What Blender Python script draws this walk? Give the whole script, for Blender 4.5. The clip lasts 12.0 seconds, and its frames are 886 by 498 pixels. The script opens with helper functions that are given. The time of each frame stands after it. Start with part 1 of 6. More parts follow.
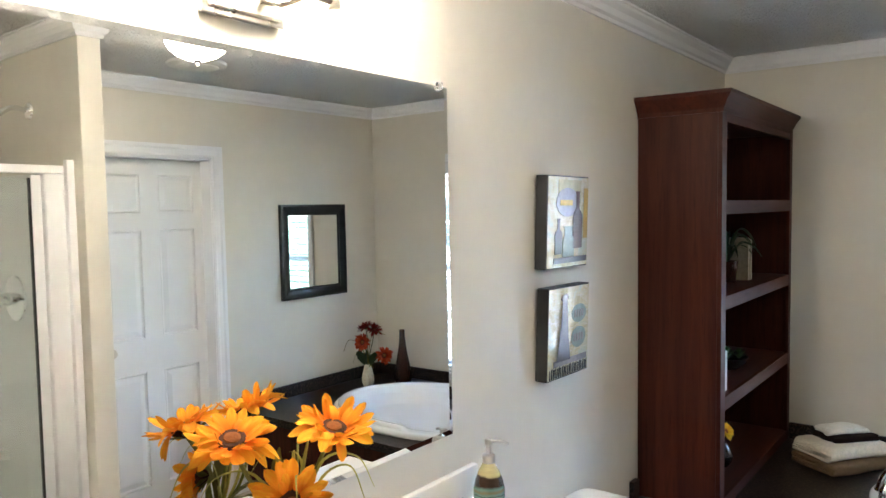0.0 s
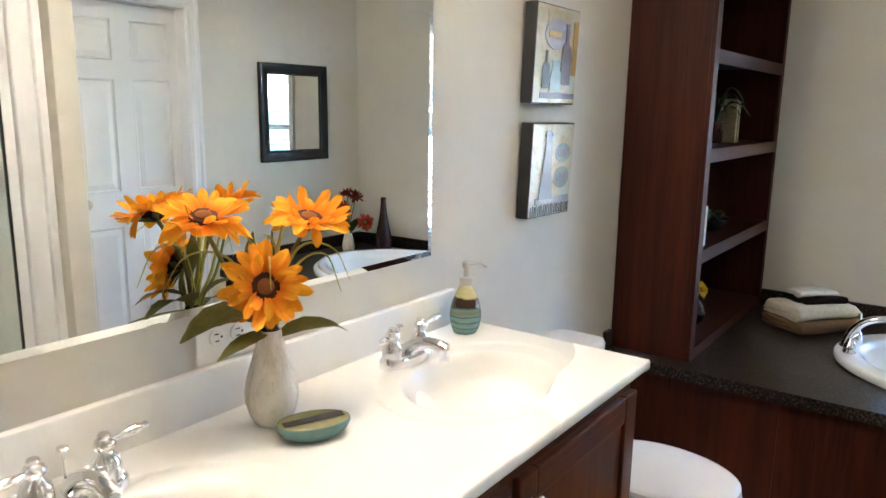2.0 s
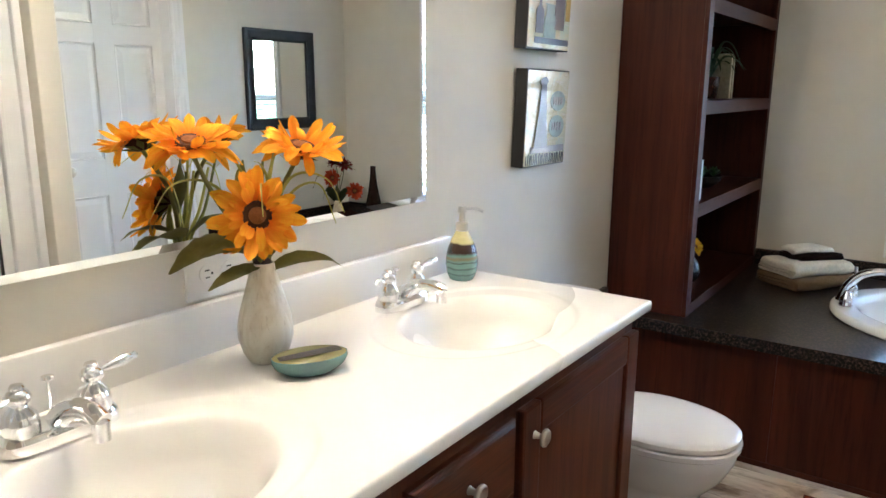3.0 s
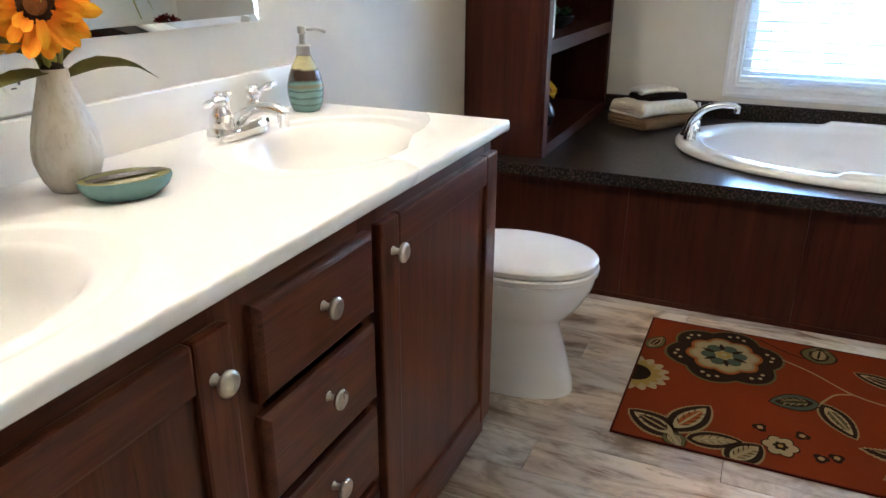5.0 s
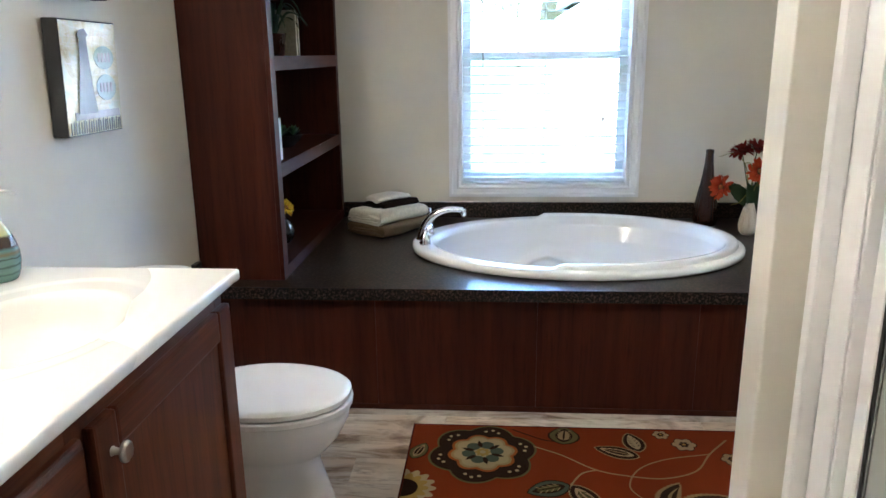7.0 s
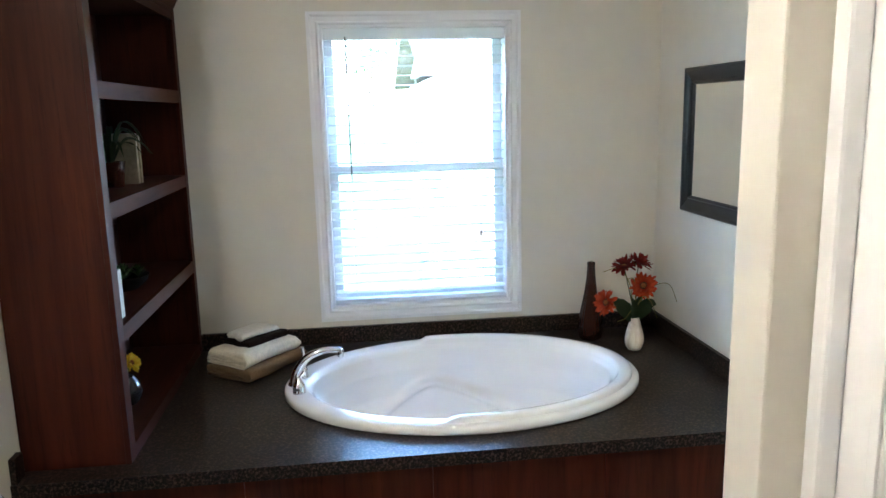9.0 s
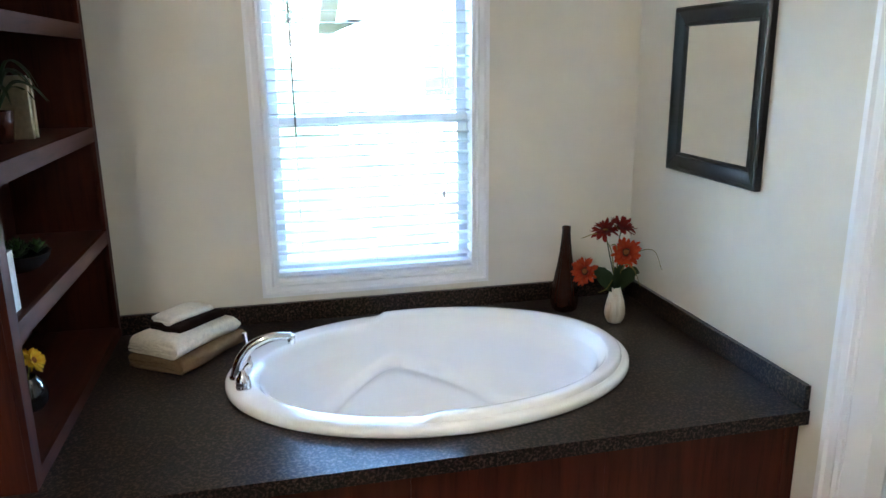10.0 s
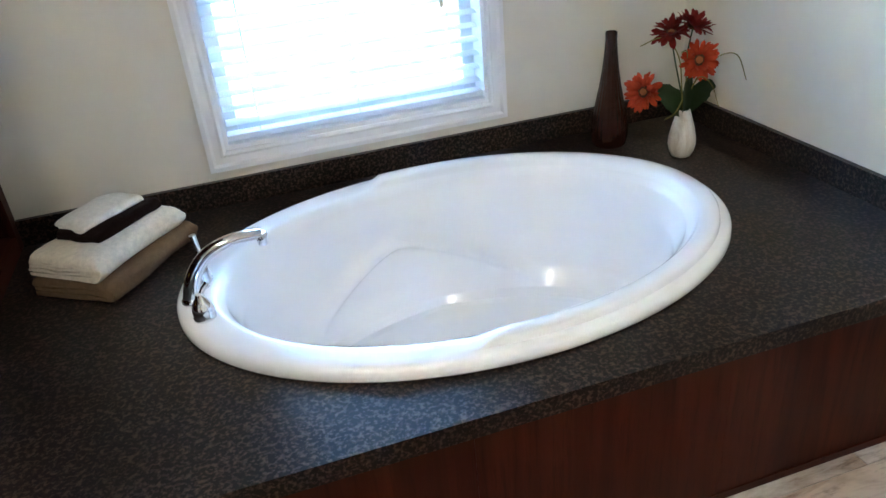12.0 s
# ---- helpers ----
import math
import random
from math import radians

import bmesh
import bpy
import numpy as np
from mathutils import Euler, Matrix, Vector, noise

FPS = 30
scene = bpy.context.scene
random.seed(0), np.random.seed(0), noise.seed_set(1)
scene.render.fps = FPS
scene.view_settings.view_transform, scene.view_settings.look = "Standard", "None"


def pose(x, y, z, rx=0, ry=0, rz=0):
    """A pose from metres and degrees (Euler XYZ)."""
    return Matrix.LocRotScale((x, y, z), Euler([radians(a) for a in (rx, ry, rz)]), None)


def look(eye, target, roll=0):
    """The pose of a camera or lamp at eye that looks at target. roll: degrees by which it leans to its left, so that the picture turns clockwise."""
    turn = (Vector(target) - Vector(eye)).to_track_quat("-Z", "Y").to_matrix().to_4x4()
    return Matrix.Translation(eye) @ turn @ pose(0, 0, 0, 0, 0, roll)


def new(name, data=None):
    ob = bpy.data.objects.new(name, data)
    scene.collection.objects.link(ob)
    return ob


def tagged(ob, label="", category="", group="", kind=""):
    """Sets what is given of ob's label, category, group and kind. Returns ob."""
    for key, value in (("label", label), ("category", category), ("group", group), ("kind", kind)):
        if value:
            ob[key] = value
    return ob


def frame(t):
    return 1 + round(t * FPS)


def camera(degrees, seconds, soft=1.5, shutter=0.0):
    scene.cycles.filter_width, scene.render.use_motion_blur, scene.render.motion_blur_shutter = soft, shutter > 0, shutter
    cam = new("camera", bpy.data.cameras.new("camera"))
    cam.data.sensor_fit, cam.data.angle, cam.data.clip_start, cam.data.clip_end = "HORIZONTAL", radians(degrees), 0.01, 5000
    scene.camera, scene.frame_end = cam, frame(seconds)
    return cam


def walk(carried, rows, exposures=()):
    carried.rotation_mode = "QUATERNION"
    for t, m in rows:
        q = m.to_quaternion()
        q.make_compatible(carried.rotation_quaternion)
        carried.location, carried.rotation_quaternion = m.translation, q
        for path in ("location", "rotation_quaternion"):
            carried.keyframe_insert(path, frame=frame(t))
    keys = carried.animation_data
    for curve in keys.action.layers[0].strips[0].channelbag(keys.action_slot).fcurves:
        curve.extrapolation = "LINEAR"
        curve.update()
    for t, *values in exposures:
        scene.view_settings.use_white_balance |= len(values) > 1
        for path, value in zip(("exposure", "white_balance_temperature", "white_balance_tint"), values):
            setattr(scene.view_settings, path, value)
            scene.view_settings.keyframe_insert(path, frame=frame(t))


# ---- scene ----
cam = camera(62.3, 12.0)
PATH = [
    (0, (0.065, -0.134, 1.643), (-1.146, 1.454, 1.529), -0.8),
    (0.5, (0.061, -0.127, 1.594), (-1.135, 1.461, 1.371), -0.7),
    (1, (0.061, -0.123, 1.543), (-1.119, 1.462, 1.232), 0.1),
    (1.5, (0.064, -0.122, 1.497), (-1.095, 1.467, 1.128), 0.9),
    (2, (0.059, -0.116, 1.44), (-1.094, 1.472, 1.054), 1.0),
    (2.5, (0.048, -0.11, 1.388), (-1.105, 1.475, 0.993), 0.4),
    (3, (0.031, -0.105, 1.337), (-1.091, 1.494, 0.906), 0.4),
    (3.5, (0.015, -0.086, 1.272), (-1.045, 1.525, 0.741), 0.0),
    (3.7, (0.008, -0.079, 1.245), (-1.015, 1.536, 0.658), -0.1),
    (5.3, (0.004, -0.014, 1.183), (-0.654, 1.726, 0.446), 0.3),
    (5.5, (0.012, -0.009, 1.187), (-0.574, 1.762, 0.466), 0.3),
    (6, (0.031, 0.013, 1.195), (-0.37, 1.853, 0.519), -0.5),
    (6.5, (0.032, 0.03, 1.233), (-0.218, 1.92, 0.628), -0.7),
    (7, (0.038, 0.038, 1.296), (-0.105, 1.965, 0.783), -0.7),
    (7.5, (0.028, 0.06, 1.362), (-0.016, 2.01, 0.92), -0.4),
    (7.7, (0.02, 0.077, 1.394), (0.018, 2.035, 0.985), -0.3),
    (9.3, (-0.046, 0.49, 1.552), (0.268, 2.43, 1.183), -0.4),
    (9.5, (-0.076, 0.571, 1.532), (0.293, 2.497, 1.139), 0.3),
    (10, (-0.11, 0.795, 1.526), (0.318, 2.683, 1.021), -0.6),
    (10.5, (-0.091, 1.026, 1.484), (0.33, 2.877, 0.853), -2.2),
    (11, (-0.098, 1.252, 1.446), (0.347, 3.047, 0.684), -3.2),
    (11.5, (-0.106, 1.441, 1.398), (0.344, 3.187, 0.533), -4.8),
    (12, (-0.111, 1.556, 1.374), (0.362, 3.249, 0.42), -5.6),
]
walk(cam, [(t, look(eye, target, roll)) for t, eye, target, roll in PATH], [(0.0, 5.90, 5720, 10), (3.7, 5.9, 5680, 10), (6.5, 5.94, 5480, 9), (9.5, 5.96, 5430, 8), (12.0, 6.13, 5340, 8)])

# ---------------------------------------------------------------- light
LEFT, RIGHT, FAR, BACK, CEIL = -1.06, 1.40, 3.70, -1.30, 2.360
world = bpy.data.worlds.new("sky")
scene.world = world
world.use_nodes = True
wn = world.node_tree.nodes
sky = wn.new("ShaderNodeTexSky")
sky.sky_type, sky.sun_disc = "NISHITA", False
sky.sun_elevation, sky.sun_rotation = radians(52), radians(205)
wn["Background"].inputs["Strength"].default_value = 0.15
world.node_tree.links.new(sky.outputs[0], wn["Background"].inputs["Color"])
sun = new("sun", bpy.data.lights.new("sun", "SUN"))
sun.data.energy, sun.data.angle, sun.data.color = 1.5, radians(10), (1.0, 0.95, 0.88)
SUN_FROM = Vector((math.sin(radians(205)) * math.cos(radians(52)), math.cos(radians(205)) * math.cos(radians(52)), math.sin(radians(52))))
sun.matrix_world = look(SUN_FROM * 40, (0, 0, 0))


# ---------------------------------------------------------------- materials
def nodes_of(name):
    m = bpy.data.materials.new(name)
    m.use_nodes = True
    return m, m.node_tree.nodes, m.node_tree.links, m.node_tree.nodes["Principled BSDF"]


def mix_rgb(n, l, fac, a, b, mode="MIX"):
    mx = n.new("ShaderNodeMix")
    mx.data_type, mx.blend_type = "RGBA", mode
    for sock, v in ((mx.inputs[0], fac), (mx.inputs[6], a), (mx.inputs[7], b)):
        if isinstance(v, (int, float)):
            sock.default_value = v
        elif isinstance(v, tuple):
            sock.default_value = (*v, 1)
        else:
            l.new(v, sock)
    return mx.outputs[2]


def coords(n, l, scale=(1, 1, 1), kind="Object", rot=(0, 0, 0)):
    tc = n.new("ShaderNodeTexCoord")
    mp = n.new("ShaderNodeMapping")
    mp.inputs["Scale"].default_value = scale
    mp.inputs["Rotation"].default_value = rot
    l.new(tc.outputs[kind], mp.inputs["Vector"])
    return mp.outputs[0]


def noise_tex(n, l, vec, scale, detail=3.0, rough=0.55, dist=0.0):
    t = n.new("ShaderNodeTexNoise")
    t.inputs["Scale"].default_value, t.inputs["Detail"].default_value = scale, detail
    t.inputs["Roughness"].default_value, t.inputs["Distortion"].default_value = rough, dist
    if vec is not None:
        l.new(vec, t.inputs["Vector"])
    return t.outputs[0]


def ramp(n, l, fac, stops):
    r = n.new("ShaderNodeValToRGB")
    el = r.color_ramp.elements
    while len(el) < len(stops):
        el.new(0.5)
    for e, (p, c) in zip(el, stops):
        e.position, e.color = p, (*c, 1) if isinstance(c, tuple) else (c, c, c, 1)
    l.new(fac, r.inputs[0])
    return r.outputs[0]


def bump(n, l, p, height, strength, dist=0.002):
    b = n.new("ShaderNodeBump")
    b.inputs["Strength"].default_value, b.inputs["Distance"].default_value = strength, dist
    l.new(height, b.inputs["Height"])
    l.new(b.outputs[0], p.inputs["Normal"])


def plain(name, color, rough=0.5, metal=0.0, grain=60.0, vary=0.08, relief=0.1, coat=0.0, kind="Object", spec=0.5):
    """A surface of one colour with mottling at two scales and fine relief."""
    m, n, l, p = nodes_of(name)
    v = coords(n, l, kind=kind)
    fine, broad = noise_tex(n, l, v, grain), noise_tex(n, l, v, grain / 14)
    c = mix_rgb(n, l, fine, tuple(x * (1 - vary) for x in color), tuple(min(1, x * (1 + vary)) for x in color))
    c = mix_rgb(n, l, ramp(n, l, broad, ((0.35, 0.0), (0.7, 1.0))), c, tuple(x * (1 - vary) for x in color))
    l.new(c, p.inputs["Base Color"])
    r = n.new("ShaderNodeMapRange")
    r.inputs[3].default_value, r.inputs[4].default_value = max(0.0, rough * 0.85), min(1.0, rough * 1.15)
    l.new(broad, r.inputs[0])
    l.new(r.outputs[0], p.inputs["Roughness"])
    p.inputs["Metallic"].default_value, p.inputs["Coat Weight"].default_value = metal, coat
    p.inputs["Coat Roughness"].default_value, p.inputs["Specular IOR Level"].default_value = 0.08, spec
    if relief:
        bump(n, l, p, fine, relief)
    return m


def wood(name, dark, light, scale, rough=0.38, coat=0.15, spec=0.28):
    """Stained timber; scale stretches the grain along the board."""
    m, n, l, p = nodes_of(name)
    v = coords(n, l, scale)
    g1 = noise_tex(n, l, v, 1.0, 6.0, 0.62, 0.6)
    g2 = noise_tex(n, l, v, 5.0, 4.0, 0.7)
    c = ramp(n, l, g1, ((0.28, dark), (0.52, tuple((a + b) / 2 for a, b in zip(dark, light))), (0.75, light)))
    c = mix_rgb(n, l, ramp(n, l, g2, ((0.52, 0.0), (0.72, 0.7))), c, tuple(x * 0.5 for x in dark))
    l.new(c, p.inputs["Base Color"])
    p.inputs["Roughness"].default_value, p.inputs["Coat Weight"].default_value = rough, coat
    p.inputs["Coat Roughness"].default_value, p.inputs["Specular IOR Level"].default_value = 0.25, spec
    bump(n, l, p, g2, 0.12, 0.001)
    return m


def make_ceiling_mat():
    m, n, l, p = nodes_of("textured ceiling")
    v = coords(n, l)
    a = noise_tex(n, l, v, 38.0, 5.0, 0.6, 1.5)
    b = noise_tex(n, l, v, 5.0)
    l.new(mix_rgb(n, l, b, (0.74, 0.74, 0.72), (0.82, 0.82, 0.81)), p.inputs["Base Color"])
    p.inputs["Roughness"].default_value = 0.85
    bump(n, l, p, ramp(n, l, a, ((0.42, 0.0), (0.6, 1.0))), 0.9, 0.012)
    return m


def make_laminate():
    m, n, l, p = nodes_of("dark granite laminate")
    v = coords(n, l)
    a = noise_tex(n, l, v, 100.0, 2.0, 0.5, 0.3)
    b = noise_tex(n, l, v, 150.0, 1.0, 0.5, 0.2)
    c = ramp(n, l, a, ((0.46, (0.003, 0.0026, 0.0026)), (0.51, (0.009, 0.0066, 0.0056)), (0.57, (0.036, 0.022, 0.016)), (0.67, (0.080, 0.052, 0.038))))
    c = mix_rgb(n, l, ramp(n, l, b, ((0.58, 0.0), (0.65, 0.6))), c, (0.075, 0.055, 0.044))
    c = mix_rgb(n, l, ramp(n, l, noise_tex(n, l, v, 6.0), ((0.4, 0.0), (0.7, 0.30))), c, (0.006, 0.005, 0.005))
    l.new(c, p.inputs["Base Color"])
    p.inputs["Roughness"].default_value, p.inputs["Specular IOR Level"].default_value = 0.29, 0.24
    bump(n, l, p, b, 0.03, 0.0003)
    return m


def make_floor_mat():
    """Weathered grey-brown vinyl plank, each plank its own shade."""
    m, n, l, p = nodes_of("weathered vinyl plank")
    info = n.new("ShaderNodeObjectInfo")
    tc = n.new("ShaderNodeTexCoord")
    off = n.new("ShaderNodeVectorMath")
    off.operation = "ADD"
    sc = n.new("ShaderNodeVectorMath")
    sc.operation = "SCALE"
    sc.inputs["Scale"].default_value = 37.0
    comb = n.new("ShaderNodeCombineXYZ")
    for k in range(3):
        l.new(info.outputs["Random"], comb.inputs[k])
    l.new(comb.outputs[0], sc.inputs[0])
    l.new(tc.outputs["Object"], off.inputs[0])
    l.new(sc.outputs[0], off.inputs[1])
    mp = n.new("ShaderNodeMapping")
    mp.inputs["Scale"].default_value = (2.6, 11.0, 1.0)
    l.new(off.outputs[0], mp.inputs["Vector"])
    g = noise_tex(n, l, mp.outputs[0], 1.0, 7.0, 0.66, 0.7)
    g2 = noise_tex(n, l, mp.outputs[0], 4.0, 5.0, 0.7)
    blot = noise_tex(n, l, off.outputs[0], 4.5, 4.0, 0.6, 0.5)
    c = ramp(n, l, g, ((0.31, (0.085, 0.060, 0.043)), (0.38, (0.27, 0.205, 0.15)), (0.44, (0.50, 0.44, 0.375)), (0.56, (0.74, 0.70, 0.64))))
    c = mix_rgb(n, l, ramp(n, l, blot, ((0.53, 0.0), (0.64, 0.6))), c, (0.17, 0.120, 0.080))
    c = mix_rgb(n, l, ramp(n, l, g2, ((0.55, 0.0), (0.70, 0.6))), c, (0.11, 0.080, 0.058))
    c = mix_rgb(n, l, ramp(n, l, noise_tex(n, l, off.outputs[0], 2.2, 2.0), ((0.42, 0.0), (0.60, 0.55))), c, mix_rgb(n, l, 1.0, c, (0.92, 0.70, 0.52), "MULTIPLY"))
    c = mix_rgb(n, l, info.outputs["Random"], c, mix_rgb(n, l, 1.0, c, (0.70, 0.69, 0.69), "MULTIPLY"))
    l.new(c, p.inputs["Base Color"])
    p.inputs["Roughness"].default_value = 0.42
    bump(n, l, p, g2, 0.15, 0.001)
    return m


def make_glass(name, tint=(0.93, 0.97, 0.95), rough=0.0):
    m, n, l, p = nodes_of(name)
    p.inputs["Base Color"].default_value = (*tint, 1)
    p.inputs["Roughness"].default_value, p.inputs["Transmission Weight"].default_value = rough, 1.0
    p.inputs["IOR"].default_value = 1.45
    return m


def make_blind():
    m, n, l, p = nodes_of("white blind slat")
    v = coords(n, l, (3, 40, 40))
    l.new(mix_rgb(n, l, noise_tex(n, l, v, 2.0), (0.80, 0.81, 0.82), (0.88, 0.88, 0.88)), p.inputs["Base Color"])
    p.inputs["Roughness"].default_value = 0.45
    t = n.new("ShaderNodeBsdfTranslucent")
    t.inputs["Color"].default_value = (0.85, 0.88, 0.90, 1)
    mx = n.new("ShaderNodeMixShader")
    mx.inputs[0].default_value = 0.35
    l.new(p.outputs[0], mx.inputs[1])
    l.new(t.outputs[0], mx.inputs[2])
    l.new(mx.outputs[0], n["Material Output"].inputs["Surface"])
    return m


def make_terry(name, color, sheen=0.3):
    m, n, l, p = nodes_of(name)
    v = coords(n, l)
    a, b = noise_tex(n, l, v, 260.0, 3.0), noise_tex(n, l, v, 70.0, 5.0, 0.7)
    l.new(mix_rgb(n, l, b, tuple(x * 0.62 for x in color), tuple(min(1, x * 1.25) for x in color)), p.inputs["Base Color"])
    p.inputs["Roughness"].default_value = 0.95
    p.inputs["Sheen Weight"].default_value, p.inputs["Specular IOR Level"].default_value = sheen, 0.1
    bump(n, l, p, mix_rgb(n, l, 0.5, a, b), 0.9, 0.003)
    return m


def make_petal(name, base, tip):
    m, n, l, p = nodes_of(name)
    tc = n.new("ShaderNodeTexCoord")
    sep = n.new("ShaderNodeSeparateXYZ")
    l.new(tc.outputs["Generated"], sep.inputs[0])
    info = n.new("ShaderNodeObjectInfo")
    g = noise_tex(n, l, coords(n, l, (25, 260, 25)), 1.0, 3.0)
    c = mix_rgb(n, l, ramp(n, l, sep.outputs[0], ((0.05, 0.0), (0.75, 1.0))), base, tip)
    c = mix_rgb(n, l, ramp(n, l, g, ((0.45, 0.0), (0.75, 0.5))), c, base)
    c = mix_rgb(n, l, info.outputs["Random"], c, mix_rgb(n, l, 1.0, c, (1.0, 0.82, 0.8), "MULTIPLY"))
    l.new(c, p.inputs["Base Color"])
    p.inputs["Roughness"].default_value = 0.7
    p.inputs["Specular IOR Level"].default_value = 0.2
    bump(n, l, p, g, 0.3, 0.001)
    t = n.new("ShaderNodeBsdfTranslucent")
    l.new(c, t.inputs["Color"])
    mx = n.new("ShaderNodeMixShader")
    mx.inputs[0].default_value = 0.30
    l.new(p.outputs[0], mx.inputs[1])
    l.new(t.outputs[0], mx.inputs[2])
    l.new(mx.outputs[0], n["Material Output"].inputs["Surface"])
    return m


def make_lamp_glass(name, strength, color=(1.0, 0.82, 0.60)):
    m, n, l, p = nodes_of(name)
    p.inputs["Base Color"].default_value = (0.9, 0.88, 0.82, 1)
    p.inputs["Roughness"].default_value = 0.35
    p.inputs["Emission Color"].default_value = (*color, 1)
    p.inputs["Emission Strength"].default_value = strength
    return m


def make_banded(name, bands, rough=0.2):
    """Glazed pottery with hand-painted bands by height; bands are (height 0..1, colour)."""
    m, n, l, p = nodes_of(name)
    tc = n.new("ShaderNodeTexCoord")
    sep = n.new("ShaderNodeSeparateXYZ")
    l.new(tc.outputs["Generated"], sep.inputs[0])
    wob = noise_tex(n, l, coords(n, l), 28.0, 3.0)
    mth = n.new("ShaderNodeMath")
    mth.operation = "MULTIPLY_ADD"
    mth.inputs[1].default_value, mth.inputs[2].default_value = 0.10, -0.05
    l.new(wob, mth.inputs[0])
    add = n.new("ShaderNodeMath")
    l.new(sep.outputs[2], add.inputs[0])
    l.new(mth.outputs[0], add.inputs[1])
    c = ramp(n, l, add.outputs[0], bands)
    l.new(mix_rgb(n, l, noise_tex(n, l, coords(n, l, (1, 1, 5)), 45.0), mix_rgb(n, l, 1.0, c, (0.72, 0.72, 0.72), "MULTIPLY"), c), p.inputs["Base Color"])
    p.inputs["Roughness"].default_value, p.inputs["Coat Weight"].default_value = rough, 0.5
    bump(n, l, p, wob, 0.15, 0.002)
    return m


def make_lawn():
    m, n, l, p = nodes_of("mown lawn")
    v = coords(n, l)
    l.new(ramp(n, l, noise_tex(n, l, v, 1.2, 6.0), ((0.3, (0.030, 0.062, 0.016)), (0.7, (0.060, 0.105, 0.028)))), p.inputs["Base Color"])
    p.inputs["Roughness"].default_value = 0.9
    return m


WALL = plain("warm beige wall paint", (0.70, 0.665, 0.585), 0.62, grain=180.0, vary=0.025, relief=0.12)
SHOWER_WALL = plain("white fibreglass", (0.80, 0.82, 0.80), 0.25, grain=30.0, vary=0.02, relief=0.02)
CEILING = make_ceiling_mat()
TRIM = plain("white gloss trim paint", (0.81, 0.81, 0.82), 0.38, grain=30.0, vary=0.012, relief=0.0)
DOOR_PAINT = plain("white door paint", (0.78, 0.79, 0.80), 0.38, grain=120.0, vary=0.03, relief=0.08)
CHERRY = wood("cherry stained panel", (0.024, 0.0050, 0.0026), (0.076, 0.0160, 0.0070), (14.0, 14.0, 0.9), 0.5, 0.0, 0.16)
CHERRY_H = wood("cherry stained rail", (0.025, 0.0056, 0.0030), (0.076, 0.0172, 0.0080), (14.0, 0.9, 14.0), 0.5, 0.0, 0.16)
SHELF_EDGE = wood("worn shelf edge", (0.045, 0.014, 0.008), (0.080, 0.030, 0.018), (10.0, 0.8, 10.0), 0.6, 0.0, 0.12)
OAK_V = wood("dark cherry oak, upright grain", (0.046, 0.0115, 0.0050), (0.155, 0.043, 0.0165), (30.0, 30.0, 1.4), 0.36, 0.12, 0.22)
OAK_H = wood("dark cherry oak, level grain", (0.046, 0.0115, 0.0050), (0.155, 0.043, 0.0165), (30.0, 1.4, 30.0), 0.36, 0.12, 0.22)
DARK_GAP = plain("dark recess", (0.012, 0.008, 0.006), 0.8)
MARBLE = plain("cream cultured marble", (0.845, 0.835, 0.805), 0.27, grain=9.0, vary=0.02, relief=0.0)
LAMINATE = make_laminate()
ACRYLIC = plain("white acrylic", (0.93, 0.935, 0.94), 0.12, grain=8.0, vary=0.01, relief=0.0)
PORCELAIN = plain("white porcelain", (0.82, 0.83, 0.85), 0.12, grain=8.0, vary=0.012, relief=0.0, coat=0.3)
SEAT_PLASTIC = plain("white seat plastic", (0.82, 0.82, 0.84), 0.22, grain=10.0, vary=0.01, relief=0.0)
CHROME = plain("polished chrome", (0.86, 0.87, 0.88), 0.055, 1.0, grain=20.0, vary=0.02, relief=0.0)
NICKEL = plain("brushed nickel", (0.62, 0.59, 0.54), 0.28, 1.0, grain=200.0, vary=0.06, relief=0.05)
SILVERED = plain("silvered mirror", (0.88, 0.90, 0.89), 0.0, 1.0, grain=4.0, vary=0.005, relief=0.0)
BLACK_WOOD = plain("black lacquered wood", (0.006, 0.006, 0.0075), 0.34, grain=60.0, vary=0.2, relief=0.05, spec=0.3)
BLACK_CANVAS = plain("black canvas edge", (0.008, 0.008, 0.009), 0.6, grain=300.0, vary=0.2, relief=0.4)
PLASTIC_WHITE = plain("white plastic", (0.80, 0.79, 0.75), 0.35, grain=40.0, vary=0.02, relief=0.02)
DARK_SLOT = plain("dark slot", (0.02, 0.018, 0.015), 0.6)
BLACK_RUBBER = plain("black rubber seal", (0.012, 0.012, 0.013), 0.6)
FLOOR = make_floor_mat()
# Grey in the pane's colour stands in for a less glaring view outside.
GLASS = make_glass("window glass greyed to dim daylight", (0.72, 0.73, 0.72))
SHOWER_GLASS = make_glass("shower glass", (0.97, 0.99, 0.98))
CLEAR_PLASTIC = make_glass("clear plastic clip", (0.95, 0.95, 0.95), 0.15)
BLIND = make_blind()
VINYL = plain("white vinyl window frame", (0.82, 0.83, 0.85), 0.35, grain=40.0, vary=0.02, relief=0.02)
CREAM_TERRY = make_terry("cream terry cloth", (0.74, 0.67, 0.53))
BROWN_TERRY = make_terry("brown terry cloth", (0.170, 0.112, 0.060), 0.05)
DARK_TERRY = make_terry("dark chocolate terry cloth", (0.010, 0.0045, 0.0035), 0.02)
WHITE_TERRY = make_terry("white terry cloth", (0.76, 0.73, 0.66))
SUN_PETAL = make_petal("sunflower petal", (0.90, 0.21, 0.004), (0.98, 0.53, 0.022))
